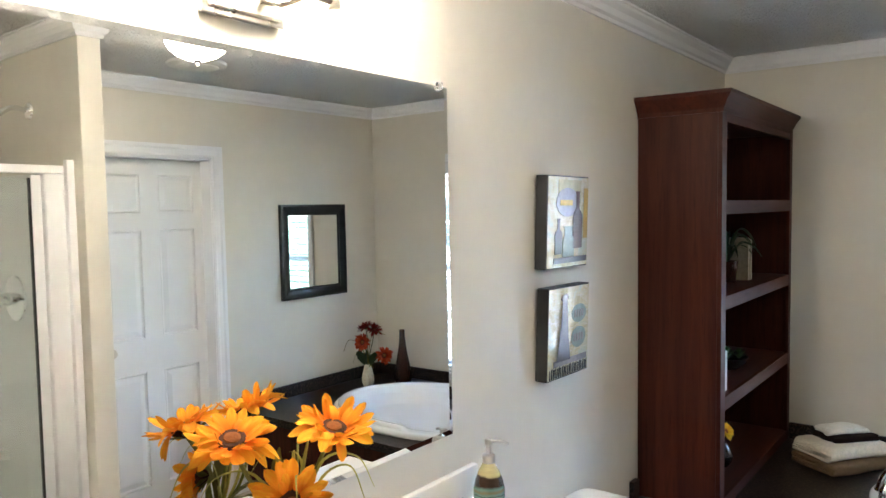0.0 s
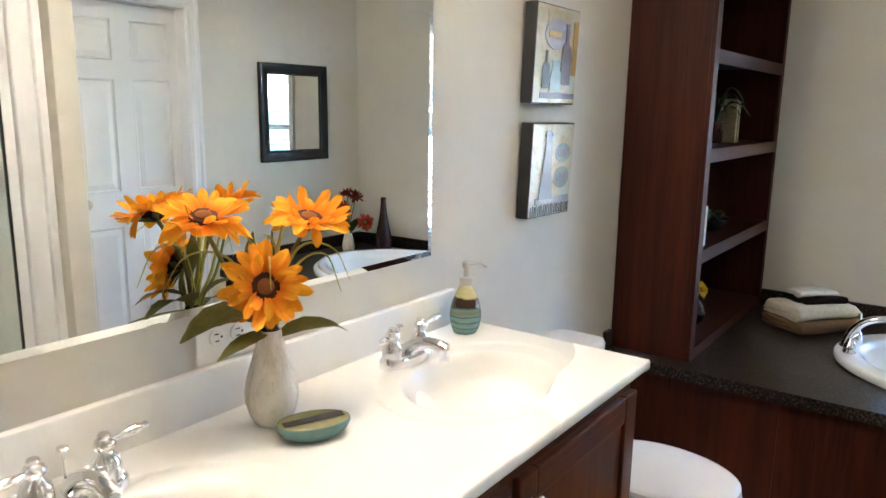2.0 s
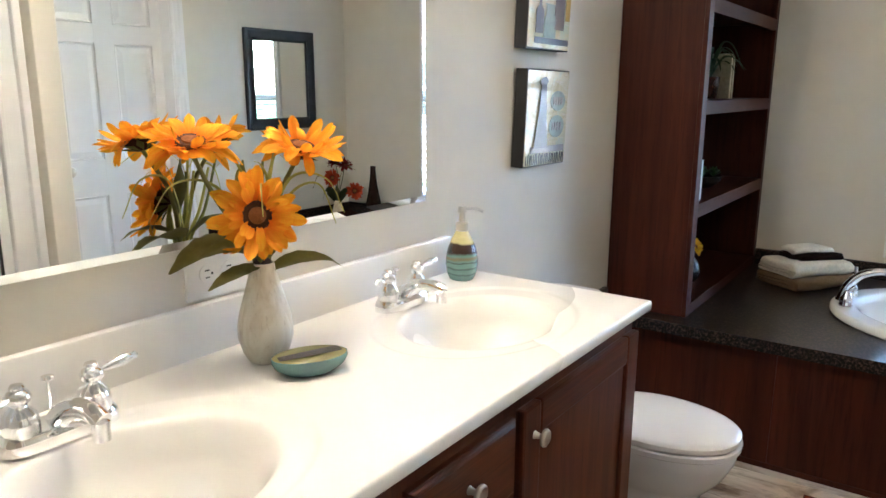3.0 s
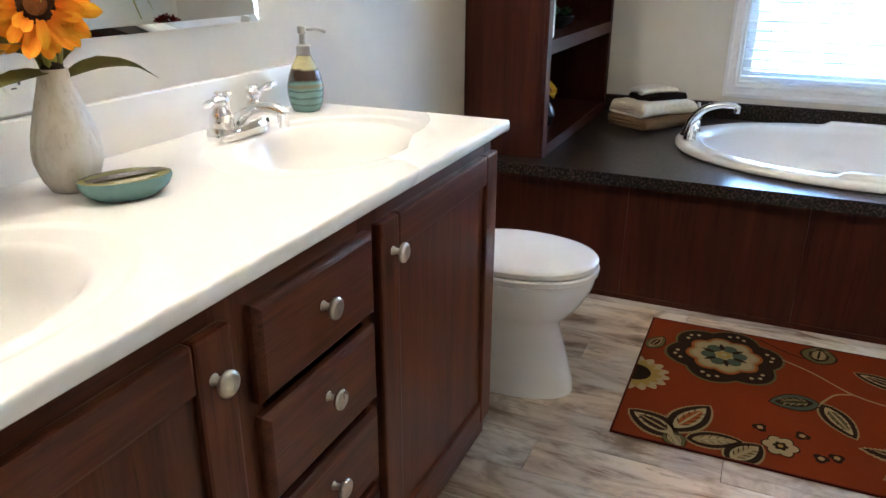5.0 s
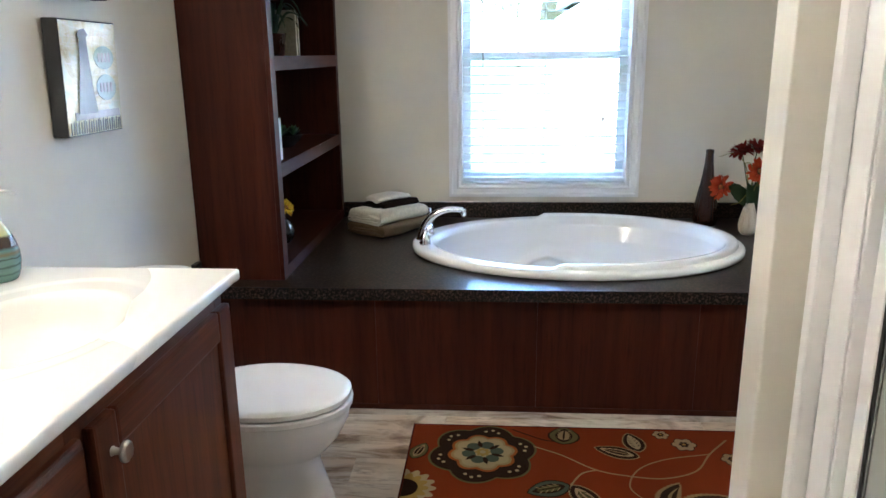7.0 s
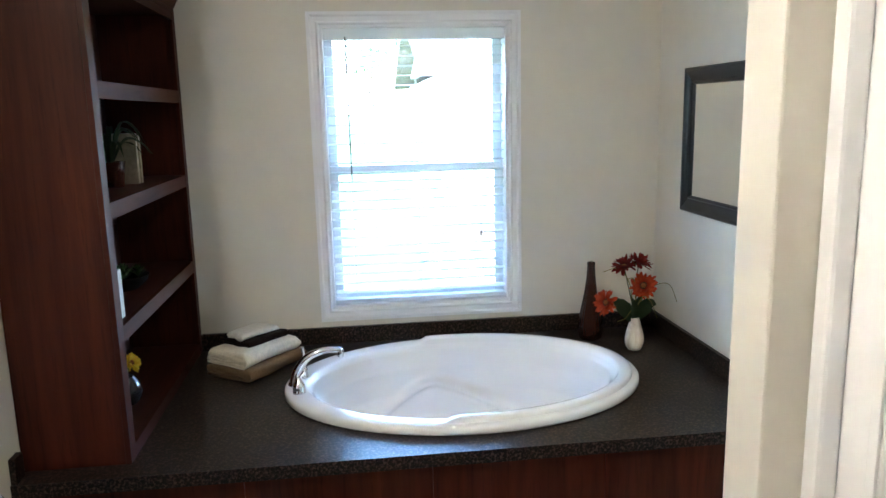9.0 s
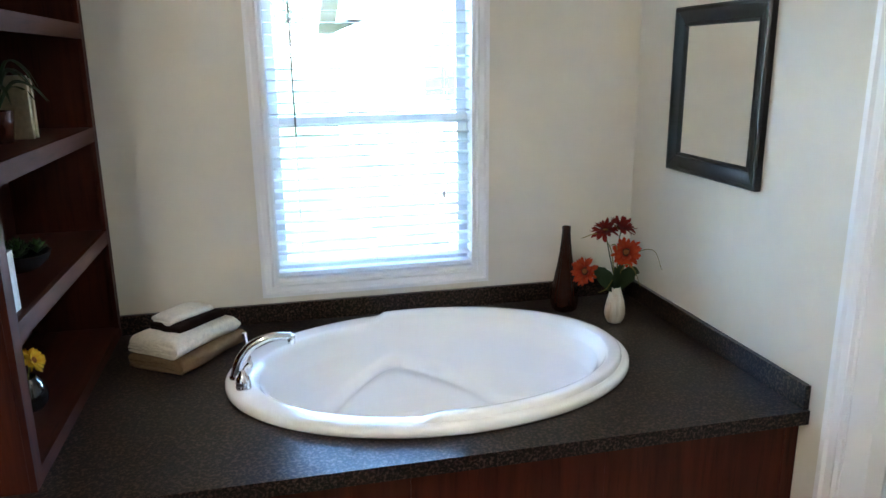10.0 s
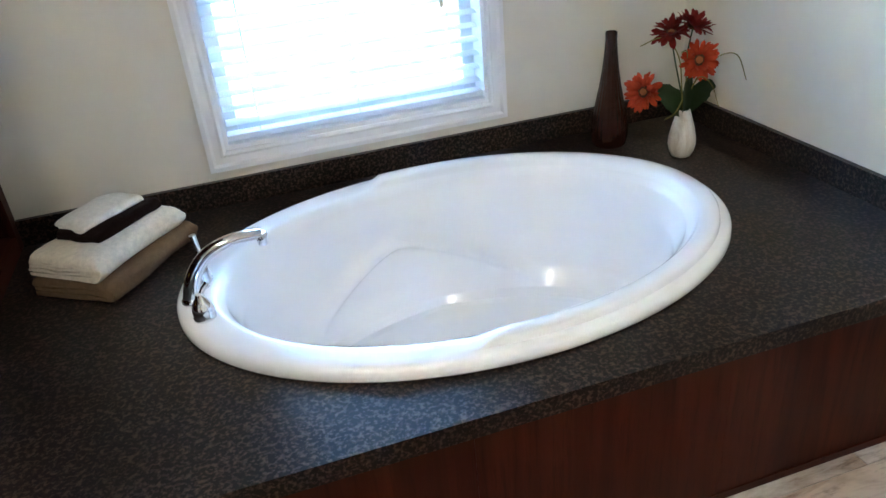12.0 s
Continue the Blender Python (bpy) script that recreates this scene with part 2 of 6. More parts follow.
RED_PETAL = make_petal("rust red petal", (0.22, 0.018, 0.008), (0.50, 0.075, 0.022))
DARK_PETAL = make_petal("dark red petal", (0.075, 0.008, 0.007), (0.20, 0.018, 0.014))
SEED = plain("brown seed head", (0.105, 0.035, 0.010), 0.9, grain=420.0, vary=0.6, relief=1.0)
SEED_MID = plain("orange seed centre", (0.30, 0.10, 0.020), 0.9, grain=420.0, vary=0.4, relief=1.0)
LEAF = plain("olive silk leaf", (0.22, 0.20, 0.042), 0.7, grain=55.0, vary=0.35, relief=0.2)
LEAF_DARK = plain("deep green leaf", (0.030, 0.062, 0.018), 0.55, grain=55.0, vary=0.35, relief=0.2)
plain_green = plain("bright succulent green", (0.085, 0.17, 0.045), 0.5, grain=55.0, vary=0.3, relief=0.1)
STEM = plain("green stem", (0.24, 0.25, 0.045), 0.6, grain=80.0, vary=0.25, relief=0.1)
BLADE = plain("yellow green grass blade", (0.50, 0.46, 0.085), 0.6, grain=80.0, vary=0.25, relief=0.1)
MOSS = plain("dark brown moss", (0.035, 0.020, 0.012), 0.95, grain=200.0, vary=0.5, relief=1.0)
def make_stoneware():
    m, n, l, p = nodes_of("crackled cream stoneware")
    v = coords(n, l)
    up = coords(n, l, (1, 1, 0.28))
    a, b, fine = noise_tex(n, l, up, 30.0, 5.0, 0.62, 0.8), noise_tex(n, l, v, 9.0, 3.0), noise_tex(n, l, up, 210.0, 2.0)
    c = ramp(n, l, a, ((0.30, (0.44, 0.37, 0.27)), (0.44, (0.60, 0.54, 0.43)), (0.60, (0.71, 0.67, 0.58))))
    c = mix_rgb(n, l, ramp(n, l, b, ((0.45, 0.0), (0.70, 0.55))), c, (0.68, 0.65, 0.58))
    c = mix_rgb(n, l, ramp(n, l, fine, ((0.62, 0.0), (0.74, 0.35))), c, (0.36, 0.29, 0.20))
    l.new(c, p.inputs["Base Color"])
    p.inputs["Roughness"].default_value, p.inputs["Coat Weight"].default_value, p.inputs["Coat Roughness"].default_value = 0.30, 0.5, 0.06
    bump(n, l, p, a, 0.12, 0.0015)
    return m


STONEWARE = make_stoneware()
BROWN_GLAZE = plain("dark brown glaze", (0.030, 0.0085, 0.0045), 0.20, grain=25.0, vary=0.35, relief=0.05, spec=0.4)
BLACK_GLAZE = plain("black glazed bowl", (0.014, 0.016, 0.018), 0.15, grain=30.0, vary=0.2, relief=0.05, coat=0.5)
SOAP_GLAZE = make_banded("banded soap pottery", ((0.0, (0.16, 0.30, 0.28)), (0.12, (0.17, 0.32, 0.29)), (0.14, (0.09, 0.17, 0.16)), (0.17, (0.19, 0.34, 0.31)), (0.24, (0.17, 0.31, 0.29)), (0.26, (0.08, 0.14, 0.13)), (0.29, (0.19, 0.34, 0.31)), (0.36, (0.18, 0.32, 0.29)), (0.38, (0.07, 0.10, 0.09)), (0.40, (0.17, 0.31, 0.28)), (0.46, (0.22, 0.20, 0.12)), (0.52, (0.16, 0.30, 0.27)),
                                                 (0.58, (0.045, 0.024, 0.016)), (0.74, (0.05, 0.028, 0.018)), (0.78, (0.62, 0.56, 0.27)), (1.0, (0.62, 0.57, 0.30))))
TEAL_GLAZE = plain("teal glaze", (0.13, 0.255, 0.245), 0.2, grain=45.0, vary=0.2, relief=0.08, coat=0.4)
OLIVE_GLAZE = plain("olive glaze", (0.27, 0.26, 0.105), 0.2, grain=45.0, vary=0.2, relief=0.05, coat=0.4)
DARK_GLAZE = plain("dark brown glaze band", (0.035, 0.022, 0.014), 0.22, grain=45.0, vary=0.3, relief=0.05, coat=0.4)
SHADE_GLASS = make_lamp_glass("frosted lamp glass", 2.7)
BULB_GLASS = make_lamp_glass("lit bulb glass", 7.0)
DOME_GLASS = make_lamp_glass("frosted dome glass", 0.70)
LAWN = make_lawn()
GRAVEL = plain("pale concrete path", (0.50, 0.49, 0.46), 0.85, grain=8.0, vary=0.12, relief=0.3)
SIDING = plain("pale house siding", (0.66, 0.66, 0.64), 0.6, grain=6.0, vary=0.05, relief=0.05)
ROOFING = plain("brown roof shingle", (0.16, 0.13, 0.11), 0.85, grain=14.0, vary=0.3, relief=0.3)
DARK_PANE = plain("dark house window", (0.03, 0.035, 0.04), 0.1)
BARK = plain("tree bark", (0.11, 0.08, 0.055), 0.9, grain=25.0, vary=0.3, relief=0.8)
FOLIAGE = plain("tree foliage", (0.075, 0.115, 0.05), 0.7, grain=5.0, vary=0.4, relief=0.1)


# ---------------------------------------------------------------- mesh tools
def done(name, bm, material, smooth=False, angle=40):
    me = bpy.data.meshes.new(name)
    bmesh.ops.recalc_face_normals(bm, faces=bm.faces)
    bm.to_mesh(me)
    bm.free()
    if material:
        me.materials.append(material)
    if smooth:
        me.polygons.foreach_set("use_smooth", [True] * len(me.polygons))
        me.set_sharp_from_angle(angle=radians(angle))
    return me


def thing(name, at=(0, 0, 0), rz=0.0, label="", category="", group="", kind=""):
    ob = new(name)
    ob.empty_display_size = 0.05
    ob.matrix_basis = pose(*at, 0, 0, rz)
    return tagged(ob, label, category, group, kind)


def part(name, bm, material, parent=None, label="", smooth=False, angle=40):
    ob = new(name, done(name, bm, material, smooth, angle))
    ob.parent = parent
    return tagged(ob, label) if label else ob


def structure(name, bm, material, label="", smooth=False, category=""):
    return tagged(new(name, done(name, bm, material, smooth)), label, category, kind="structure")


def box(bm, x0, x1, y0, y1, z0, z1, bev=0.0):
    m = Matrix.LocRotScale(((x0 + x1) / 2, (y0 + y1) / 2, (z0 + z1) / 2), None, (x1 - x0, y1 - y0, z1 - z0))
    vs = bmesh.ops.create_cube(bm, size=1.0, matrix=m)["verts"]
    if bev:
        es = list({e for v in vs for e in v.link_edges})
        bmesh.ops.bevel(bm, geom=es, offset=bev, segments=2, profile=0.6, affect="EDGES")
    return bm


def boxed(*dims, bev=0.0):
    return box(bmesh.new(), *dims, bev=bev)


def loft(bm, rings, cap0=True, cap1=True, closed=True):
    rows = [[bm.verts.new(p) for p in r] for r in rings]
    k = len(rows[0])
    for a, b in zip(rows, rows[1:]):
        for i in range(k if closed else k - 1):
            j = (i + 1) % k
            bm.faces.new((a[i], a[j], b[j], b[i]))
    if cap0:
        bm.faces.new(rows[0][::-1])
    if cap1:
        bm.faces.new(rows[-1])
    return bm


def ring(cx, cy, z, rx, ry, k=32, power=2.0):
    out = []
    for i in range(k):
        a = 2 * math.pi * i / k
        c, s = math.cos(a), math.sin(a)
        out.append((cx + rx * math.copysign(abs(c) ** (2 / power), c), cy + ry * math.copysign(abs(s) ** (2 / power), s), z))
    return out


def lathe(profile, k=28, at=(0, 0, 0), cap0=True, cap1=True, bm=None):
    return loft(bm or bmesh.new(), [ring(at[0], at[1], at[2] + z, max(r, 0.0004), max(r, 0.0004), k) for r, z in profile], cap0, cap1)


def tube(points, radii, k=10, bm=None, flat=1.0):
    """A round bar along points; radii is one number or one for each point."""
    bm = bm or bmesh.new()
    pts = [Vector(p) for p in points]
    radii = [radii] * len(pts) if isinstance(radii, (int, float)) else radii
    rings, side = [], None
    for i, p in enumerate(pts):
        d = (pts[min(i + 1, len(pts) - 1)] - pts[max(i - 1, 0)]).normalized()
        if side is None:
            side = d.orthogonal().normalized()
        side = (side - d * side.dot(d)).normalized()
        up = d.cross(side)
        rings.append([p + (side * math.cos(2 * math.pi * j / k) + up * math.sin(2 * math.pi * j / k) * flat) * radii[i] for j in range(k)])
    return loft(bm, rings)


def curve_points(ctrl, steps=16):
    """A smooth run of points through the control points."""
    c = [Vector(p) for p in ctrl]
    c = [c[0] * 2 - c[1]] + c + [c[-1] * 2 - c[-2]]
    out = []
    for i in range(1, len(c) - 2):
        for s in range(steps):
            t = s / steps
            a, b, d, e = c[i - 1], c[i], c[i + 1], c[i + 2]
            out.append(0.5 * (2 * b + (d - a) * t + (2 * a - 5 * b + 4 * d - e) * t * t + (3 * b - a - 3 * d + e) * t ** 3))
    return out + [c[-2]]


def turned(bm, m):
    bmesh.ops.transform(bm, matrix=m, verts=bm.verts)
    return bm


def sweep(profile, path, closed=False, bm=None):
    """Moulding: profile of (out, z) along a level path; out is to the path's left."""
    bm = bm or bmesh.new()
    n = len(path)
    rings = []
    for i in range(n):
        p = Vector(path[i])
        a = (p - Vector(path[i - 1])).normalized() if (closed or i) else None
        b = (Vector(path[(i + 1) % n]) - p).normalized() if (closed or i < n - 1) else None
        a, b = a or b, b or a
        na, nb = Vector((-a.y, a.x)), Vector((-b.y, b.x))
        mit = (na + nb) / max(0.2, 1 + na.dot(nb))
        rings.append([(p.x + mit.x * o, p.y + mit.y * o, z) for o, z in profile])
    if closed:
        rings.append(rings[0])
    loft(bm, rings, not closed, not closed)
    if closed:
        bmesh.ops.remove_doubles(bm, verts=bm.verts, dist=1e-5)
    return bm


# ---------------------------------------------------------------- the room
WX0, WX1, WZ0, WZ1 = -0.142, 0.687, 0.655, 1.918
DY0, DY1, DZ1 = 1.700, 2.357, 1.955
T = 0.12
bm = boxed(LEFT - T, LEFT, BACK - T, FAR + T, -0.05, CEIL + 0.02)
structure("wall_west", bm, WALL, "warm beige painted wall behind the vanity", category="wall")
bm = boxed(LEFT, WX0, FAR, FAR + T, -0.05, CEIL + 0.02)
box(bm, WX1, RIGHT + T, FAR, FAR + T, -0.05, CEIL + 0.02)
box(bm, WX0, WX1, FAR, FAR + T, -0.05, WZ0)
box(bm, WX0, WX1, FAR, FAR + T, WZ1, CEIL + 0.02)
structure("wall_north", bm, WALL, "warm beige painted wall with a window over the tub", category="wall")
bm = boxed(RIGHT, RIGHT + T, DY1, FAR, -0.05, CEIL + 0.02)
box(bm, RIGHT, RIGHT + T, BACK - T, DY0, -0.05, CEIL + 0.02)
box(bm, RIGHT, RIGHT + T, DY0, DY1, DZ1, CEIL + 0.02)
structure("wall_east", bm, WALL, "warm beige painted wall with a white door", category="wall")
structure("wall_south", boxed(LEFT, RIGHT, BACK - T, BACK, -0.05, CEIL + 0.02), WALL, "plain beige wall closing the room", category="wall")
STUB_X, STUB_Y0, STUB_Y1, SH_Y0 = 0.470, 1.180, 1.265, -0.10
structure("wall_shower_end", boxed(STUB_X, RIGHT, STUB_Y0, STUB_Y1, 0, CEIL, bev=0.004), WALL, "short beige wall between shower and door", category="wall")
structure("wall_shower_back", boxed(STUB_X, RIGHT, SH_Y0 - 0.1, SH_Y0, 0, CEIL, bev=0.004), WALL, "short beige wall at the other side of the shower", category="wall")
structure("ceiling", boxed(LEFT - T, RIGHT + T, BACK - T, FAR + T, CEIL, CEIL + 0.1), CEILING, "white stomped-texture ceiling", category="ceiling")
structure("subfloor", boxed(LEFT - T, RIGHT + T + 1.0, BACK - T, FAR + T, -0.15, -0.006), DARK_GAP, "dark floor base under the planks", category="floor")

crown = [(0.0, CEIL - 0.002), (0.0, CEIL - 0.070), (0.008, CEIL - 0.070), (0.010, CEIL - 0.058), (0.020, CEIL - 0.050), (0.030, CEIL - 0.032), (0.046, CEIL - 0.018), (0.050, CEIL - 0.010), (0.058, CEIL - 0.008), (0.058, CEIL - 0.002)]
loop = [(LEFT, BACK), (RIGHT, BACK), (RIGHT, SH_Y0 - 0.1), (STUB_X, SH_Y0 - 0.1), (STUB_X, SH_Y0), (RIGHT, SH_Y0), (RIGHT, STUB_Y0), (STUB_X, STUB_Y0), (STUB_X, STUB_Y1), (RIGHT, STUB_Y1), (RIGHT, FAR), (LEFT, FAR)]
structure("crown_molding", sweep(crown, loop, True), TRIM, "white moulded crown along the ceiling", category="trim")
base = [(0.0, 0.002), (0.0, 0.08), (0.006, 0.08), (0.011, 0.07), (0.011, 0.002)]
structure("baseboard", sweep(base, [(RIGHT, DY1 + 0.075), (RIGHT, 2.545)]), TRIM, "white baseboard beside the door", category="trim")
tagged(structure("baseboard", sweep(base, [(LEFT, 2.548), (LEFT, 1.50)]), TRIM, "white baseboard behind the toilet", category="trim"))
structure("baseboard", sweep(base, [(STUB_X, STUB_Y0 + 0.004), (STUB_X, STUB_Y1), (RIGHT, STUB_Y1), (RIGHT, DY0 - 0.07)]), TRIM, "white baseboard round the short wall", category="trim")

# window
win = thing("window_1", (0, 0, 0), 0, "white vinyl window with moulded casing above the tub", "window", kind="structure")
prof = [(0.0, 0.0), (0.0, 0.012), (0.008, 0.017), (0.016, 0.012), (0.034, 0.014), (0.042, 0.020), (0.055, 0.020), (0.055, 0.0)]


def casing(x0, x1, z0, z1, parent, name="casing"):
    """A mitred moulding round an opening in a wall that faces -y; built flat, then stood up."""
    b = sweep([(-o, h) for o, h in prof], [(x0, z0), (x1, z0), (x1, z1), (x0, z1)], True)
    turned(b, Matrix(((1, 0, 0, 0), (0, 0, -1, 0), (0, 1, 0, 0), (0, 0, 0, 1))))
    return part(name, b, TRIM, parent, smooth=True, angle=25)


cs = casing(WX0, WX1, WZ0, WZ1, win)
cs.location = (0, FAR, 0)
bm = bmesh.new()
for a in ((WX0, WX0 + 0.012, WZ0, WZ1), (WX1 - 0.012, WX1, WZ0, WZ1), (WX0 + 0.012, WX1 - 0.012, WZ0, WZ0 + 0.014), (WX0 + 0.012, WX1 - 0.012, WZ1 - 0.012, WZ1)):
    box(bm, a[0], a[1], FAR - 0.002, FAR + T + 0.005, a[2], a[3])
part("jamb", bm, TRIM, win)
MID = 1.285
for z0, z1, y in ((WZ0 + 0.014, MID + 0.02, FAR + 0.080), (MID - 0.02, WZ1 - 0.012, FAR + 0.108)):
    bm = bmesh.new()
    xa, xb = WX0 + 0.012, WX1 - 0.012
    box(bm, xa, xa + 0.04, y, y + 0.026, z0, z1, 0.003)
    box(bm, xb - 0.04, xb, y, y + 0.026, z0, z1, 0.003)
    box(bm, xa + 0.04, xb - 0.04, y, y + 0.026, z0, z0 + 0.04, 0.003)
    box(bm, xa + 0.04, xb - 0.04, y, y + 0.026, z1 - 0.04, z1, 0.003)
    sash = part("sash", bm, VINYL, win)
    pane = part("pane", boxed(xa + 0.038, xb - 0.038, y + 0.011, y + 0.015, z0 + 0.038, z1 - 0.038), GLASS, sash, "glass pane, greyed to dim the bright view")
    pane.visible_shadow = False

# blind
blind = thing("window_blind", (0, 0, 0), 0, "white horizontal slat blind, lowered with slats open", "blind")
bx0, bx1, by = WX0 + 0.0135, WX1 - 0.0135, FAR + 0.036
part("headrail", boxed(bx0, bx1, by - 0.026, by + 0.026, WZ1 - 0.060, WZ1 - 0.014, bev=0.003), BLIND, blind)
part("bottom_rail", boxed(bx0, bx1, by - 0.025, by + 0.025, WZ0 + 0.020, WZ0 + 0.038, bev=0.004), BLIND, blind)
slat_bm = bmesh.new()
for i in range(7):
    w = -0.025 + 0.05 * i / 6
    h = 0.0035 * (1 - (w / 0.025) ** 2)
    for x in (bx0 + 0.004, bx1 - 0.004):
        slat_bm.verts.new((x, w, h))
slat_bm.verts.ensure_lookup_table()
for i in range(6):
    slat_bm.faces.new([slat_bm.verts[k] for k in (2 * i, 2 * i + 1, 2 * i + 3, 2 * i + 2)])
bmesh.ops.solidify(slat_bm, geom=slat_bm.faces[:], thickness=0.0022)
slat_me = done("slat", slat_bm, BLIND, True)
z = WZ0 + 0.070
while z < WZ1 - 0.075:
    s = new("slat", slat_me)
    s.parent = blind
    s.matrix_basis = pose(random.uniform(-0.001, 0.001), by, z, random.uniform(4, 8), random.uniform(-0.15, 0.15), 0)
    z += 0.0425
for x in (bx0 + 0.10, (bx0 + bx1) / 2, bx1 - 0.10):
    bm = bmesh.new()
    for dy in (-0.026, 0.026):
        tube([(x, by + dy, WZ0 + 0.03), (x, by + dy, WZ1 - 0.05)], 0.0011, 6, bm)
    part("ladder_cord", bm, BLIND, blind)
part("tilt_wand", tube([(bx0 + 0.095, by - 0.036, WZ1 - 0.05), (bx0 + 0.100, by - 0.038, 1.24)], 0.0035, 8), plain("grey wand plastic", (0.18, 0.19, 0.19), 0.3), blind)
part("pull_cord", tube([(bx1 - 0.12, by - 0.036, WZ1 - 0.06), (bx1 - 0.118, by - 0.037, 1.0)], 0.0016, 6), BLIND, blind)
part("tassel", lathe([(0.002, 0.0), (0.007, -0.006), (0.008, -0.03), (0.004, -0.034)][::-1], 12, (bx1 - 0.118, by - 0.037, 1.0)), PLASTIC_WHITE, blind, smooth=True)

# door with six panels
door = thing("door_1", (RIGHT + 0.085, DY0 + 0.004, 0.012), 0, "white six-panel interior door, closed", "door", kind="structure")
dw, dh = DY1 - DY0 - 0.008, DZ1 - 0.020
rows = [(0.17, 0.793), (0.978, 1.556), (1.650, dh - 0.082)]
cols = [(0.057, dw / 2 - 0.053), (dw / 2 + 0.053, dw - 0.057)]
bm = boxed(0.010, 0.034, 0, dw, 0, dh)
ys = [0, cols[0][0], cols[0][1], cols[1][0], cols[1][1], dw]
for y0, y1 in ((ys[0], ys[1]), (ys[2], ys[3]), (ys[4], ys[5])):
    box(bm, 0.0, 0.011, y0, y1, 0, dh)
zs = [0] + [v for r in rows for v in r] + [dh]
for z0, z1 in zip(zs[0::2], zs[1::2]):
    for y0, y1 in cols:
        box(bm, 0.0003, 0.011, y0, y1, z0, z1)
part("slab", bm, DOOR_PAINT, door)
for z0, z1 in rows:
    for y0, y1 in cols:
        rr = []
        for inset, depth in ((0.0, 0.010), (0.004, 0.003), (0.012, 0.009), (0.016, 0.009), (0.042, 0.002)):
            rr.append([(depth, y0 + inset, z0 + inset), (depth, y1 - inset, z0 + inset), (depth, y1 - inset, z1 - inset), (depth, y0 + inset, z1 - inset)])
        part("panel", loft(bmesh.new(), rr, False, True), DOOR_PAINT, door)
knob = lathe([(0.026, 0), (0.026, 0.004), (0.010, 0.008), (0.009, 0.03), (0.022, 0.036), (0.027, 0.048), (0.022, 0.06), (0.008, 0.064)], 20)
part("door_knob", turned(knob, pose(0, 0.06, 0.93, 0, -90, 0)), NICKEL, door, "round brushed metal knob", smooth=True)
frame_ob = thing("door_frame_1", (0, 0, 0), 0, "white moulded casing round the door", "door frame", kind="structure")
path = [(DY1, 0.0), (DY1, DZ1), (DY0, DZ1), (DY0, 0.0)]
bm = sweep([(-o * 1.3, h) for o, h in prof], path)
turned(bm, Matrix(((0, 0, -1, RIGHT), (1, 0, 0, 0), (0, 1, 0, 0), (0, 0, 0, 1))))
part("casing", bm, TRIM, frame_ob, smooth=True, angle=25)
bm = boxed(RIGHT - 0.002, RIGHT + T, DY0 - 0.0, DY0 + 0.004, 0, DZ1)
box(bm, RIGHT - 0.002, RIGHT + T, DY1 - 0.004, DY1, 0, DZ1)
box(bm, RIGHT - 0.002, RIGHT + T, DY0 + 0.004, DY1 - 0.004, DZ1 - 0.006, DZ1)
part("jamb", bm, TRIM, frame_ob)
# Added and unseen: shuts the doorway so no daylight leaks round the door.
structure("doorway_backing", boxed(RIGHT + T + 0.002, RIGHT + T + 0.05, DY0 - 0.1, DY1 + 0.1, 0, CEIL), WALL, "unseen backing sheet added behind the closed door", category="wall")

# ---------------------------------------------------------------- vanity
V0, V1, VZ = 0.0, 1.507, 0.860
BASINS = (1.160, 0.355)
BX = -0.764


def counter_height(x, y):
    z = 0.0
    for cy in BASINS:
        d = math.hypot((x - BX) / 0.200, (y - cy) / 0.268)
        if d < 1.0:
            step = min(1.0, (1.0 - d) / 0.05)
            z -= 0.0035 * step * step * (3 - 2 * step)
        d = math.hypot((x - BX - 0.006) / 0.158, (y - cy) / 0.200)
        if d < 1.0:
            u = 1.0 - d
            z -= 0.118 * (1 - (1 - min(1.0, u / 0.75)) ** 2.2) * min(1.0, 0.25 + u * 4)
    return z


edge = [(0.0030, -0.0008), (0.0055, -0.0035), (0.0065, -0.008), (0.0065, -0.021), (0.004, -0.024), (-0.02, -0.024)]
gx = [(x, 0.0) for x in np.linspace(LEFT + 0.001, -0.5155, 104)] + [(-0.5155 + a, b) for a, b in edge]
gy = [(V0 + 0.0065 - a, b) for a, b in edge[::-1]] + [(y, 0.0) for y in np.linspace(V0 + 0.0065, V1 - 0.0065, 270)] + [(V1 - 0.0065 + a, b) for a, b in edge]
verts = [(x, y, VZ + min(dx, dy) + counter_height(x, y)) for x, dx in gx for y, dy in gy]
ny = len(gy)
faces = [(i * ny + j, (i + 1) * ny + j, (i + 1) * ny + j + 1, i * ny + j + 1) for i in range(len(gx) - 1) for j in range(ny - 1)]
me = bpy.data.meshes.new("top")
me.from_pydata(verts, [], faces)
me.materials.append(MARBLE)
me.polygons.foreach_set("use_smooth", [True] * len(me.polygons))
counter = thing("vanity_worktop", (0, 0, 0), 0, "cream cultured marble vanity top with two oval basins", "worktop")
top = new("top", me)
top.parent = counter
part("backsplash", boxed(LEFT + 0.001, LEFT + 0.022, V0 + 0.002, V1 - 0.050, VZ - 0.002, 0.955, bev=0.005), MARBLE, counter, smooth=True)
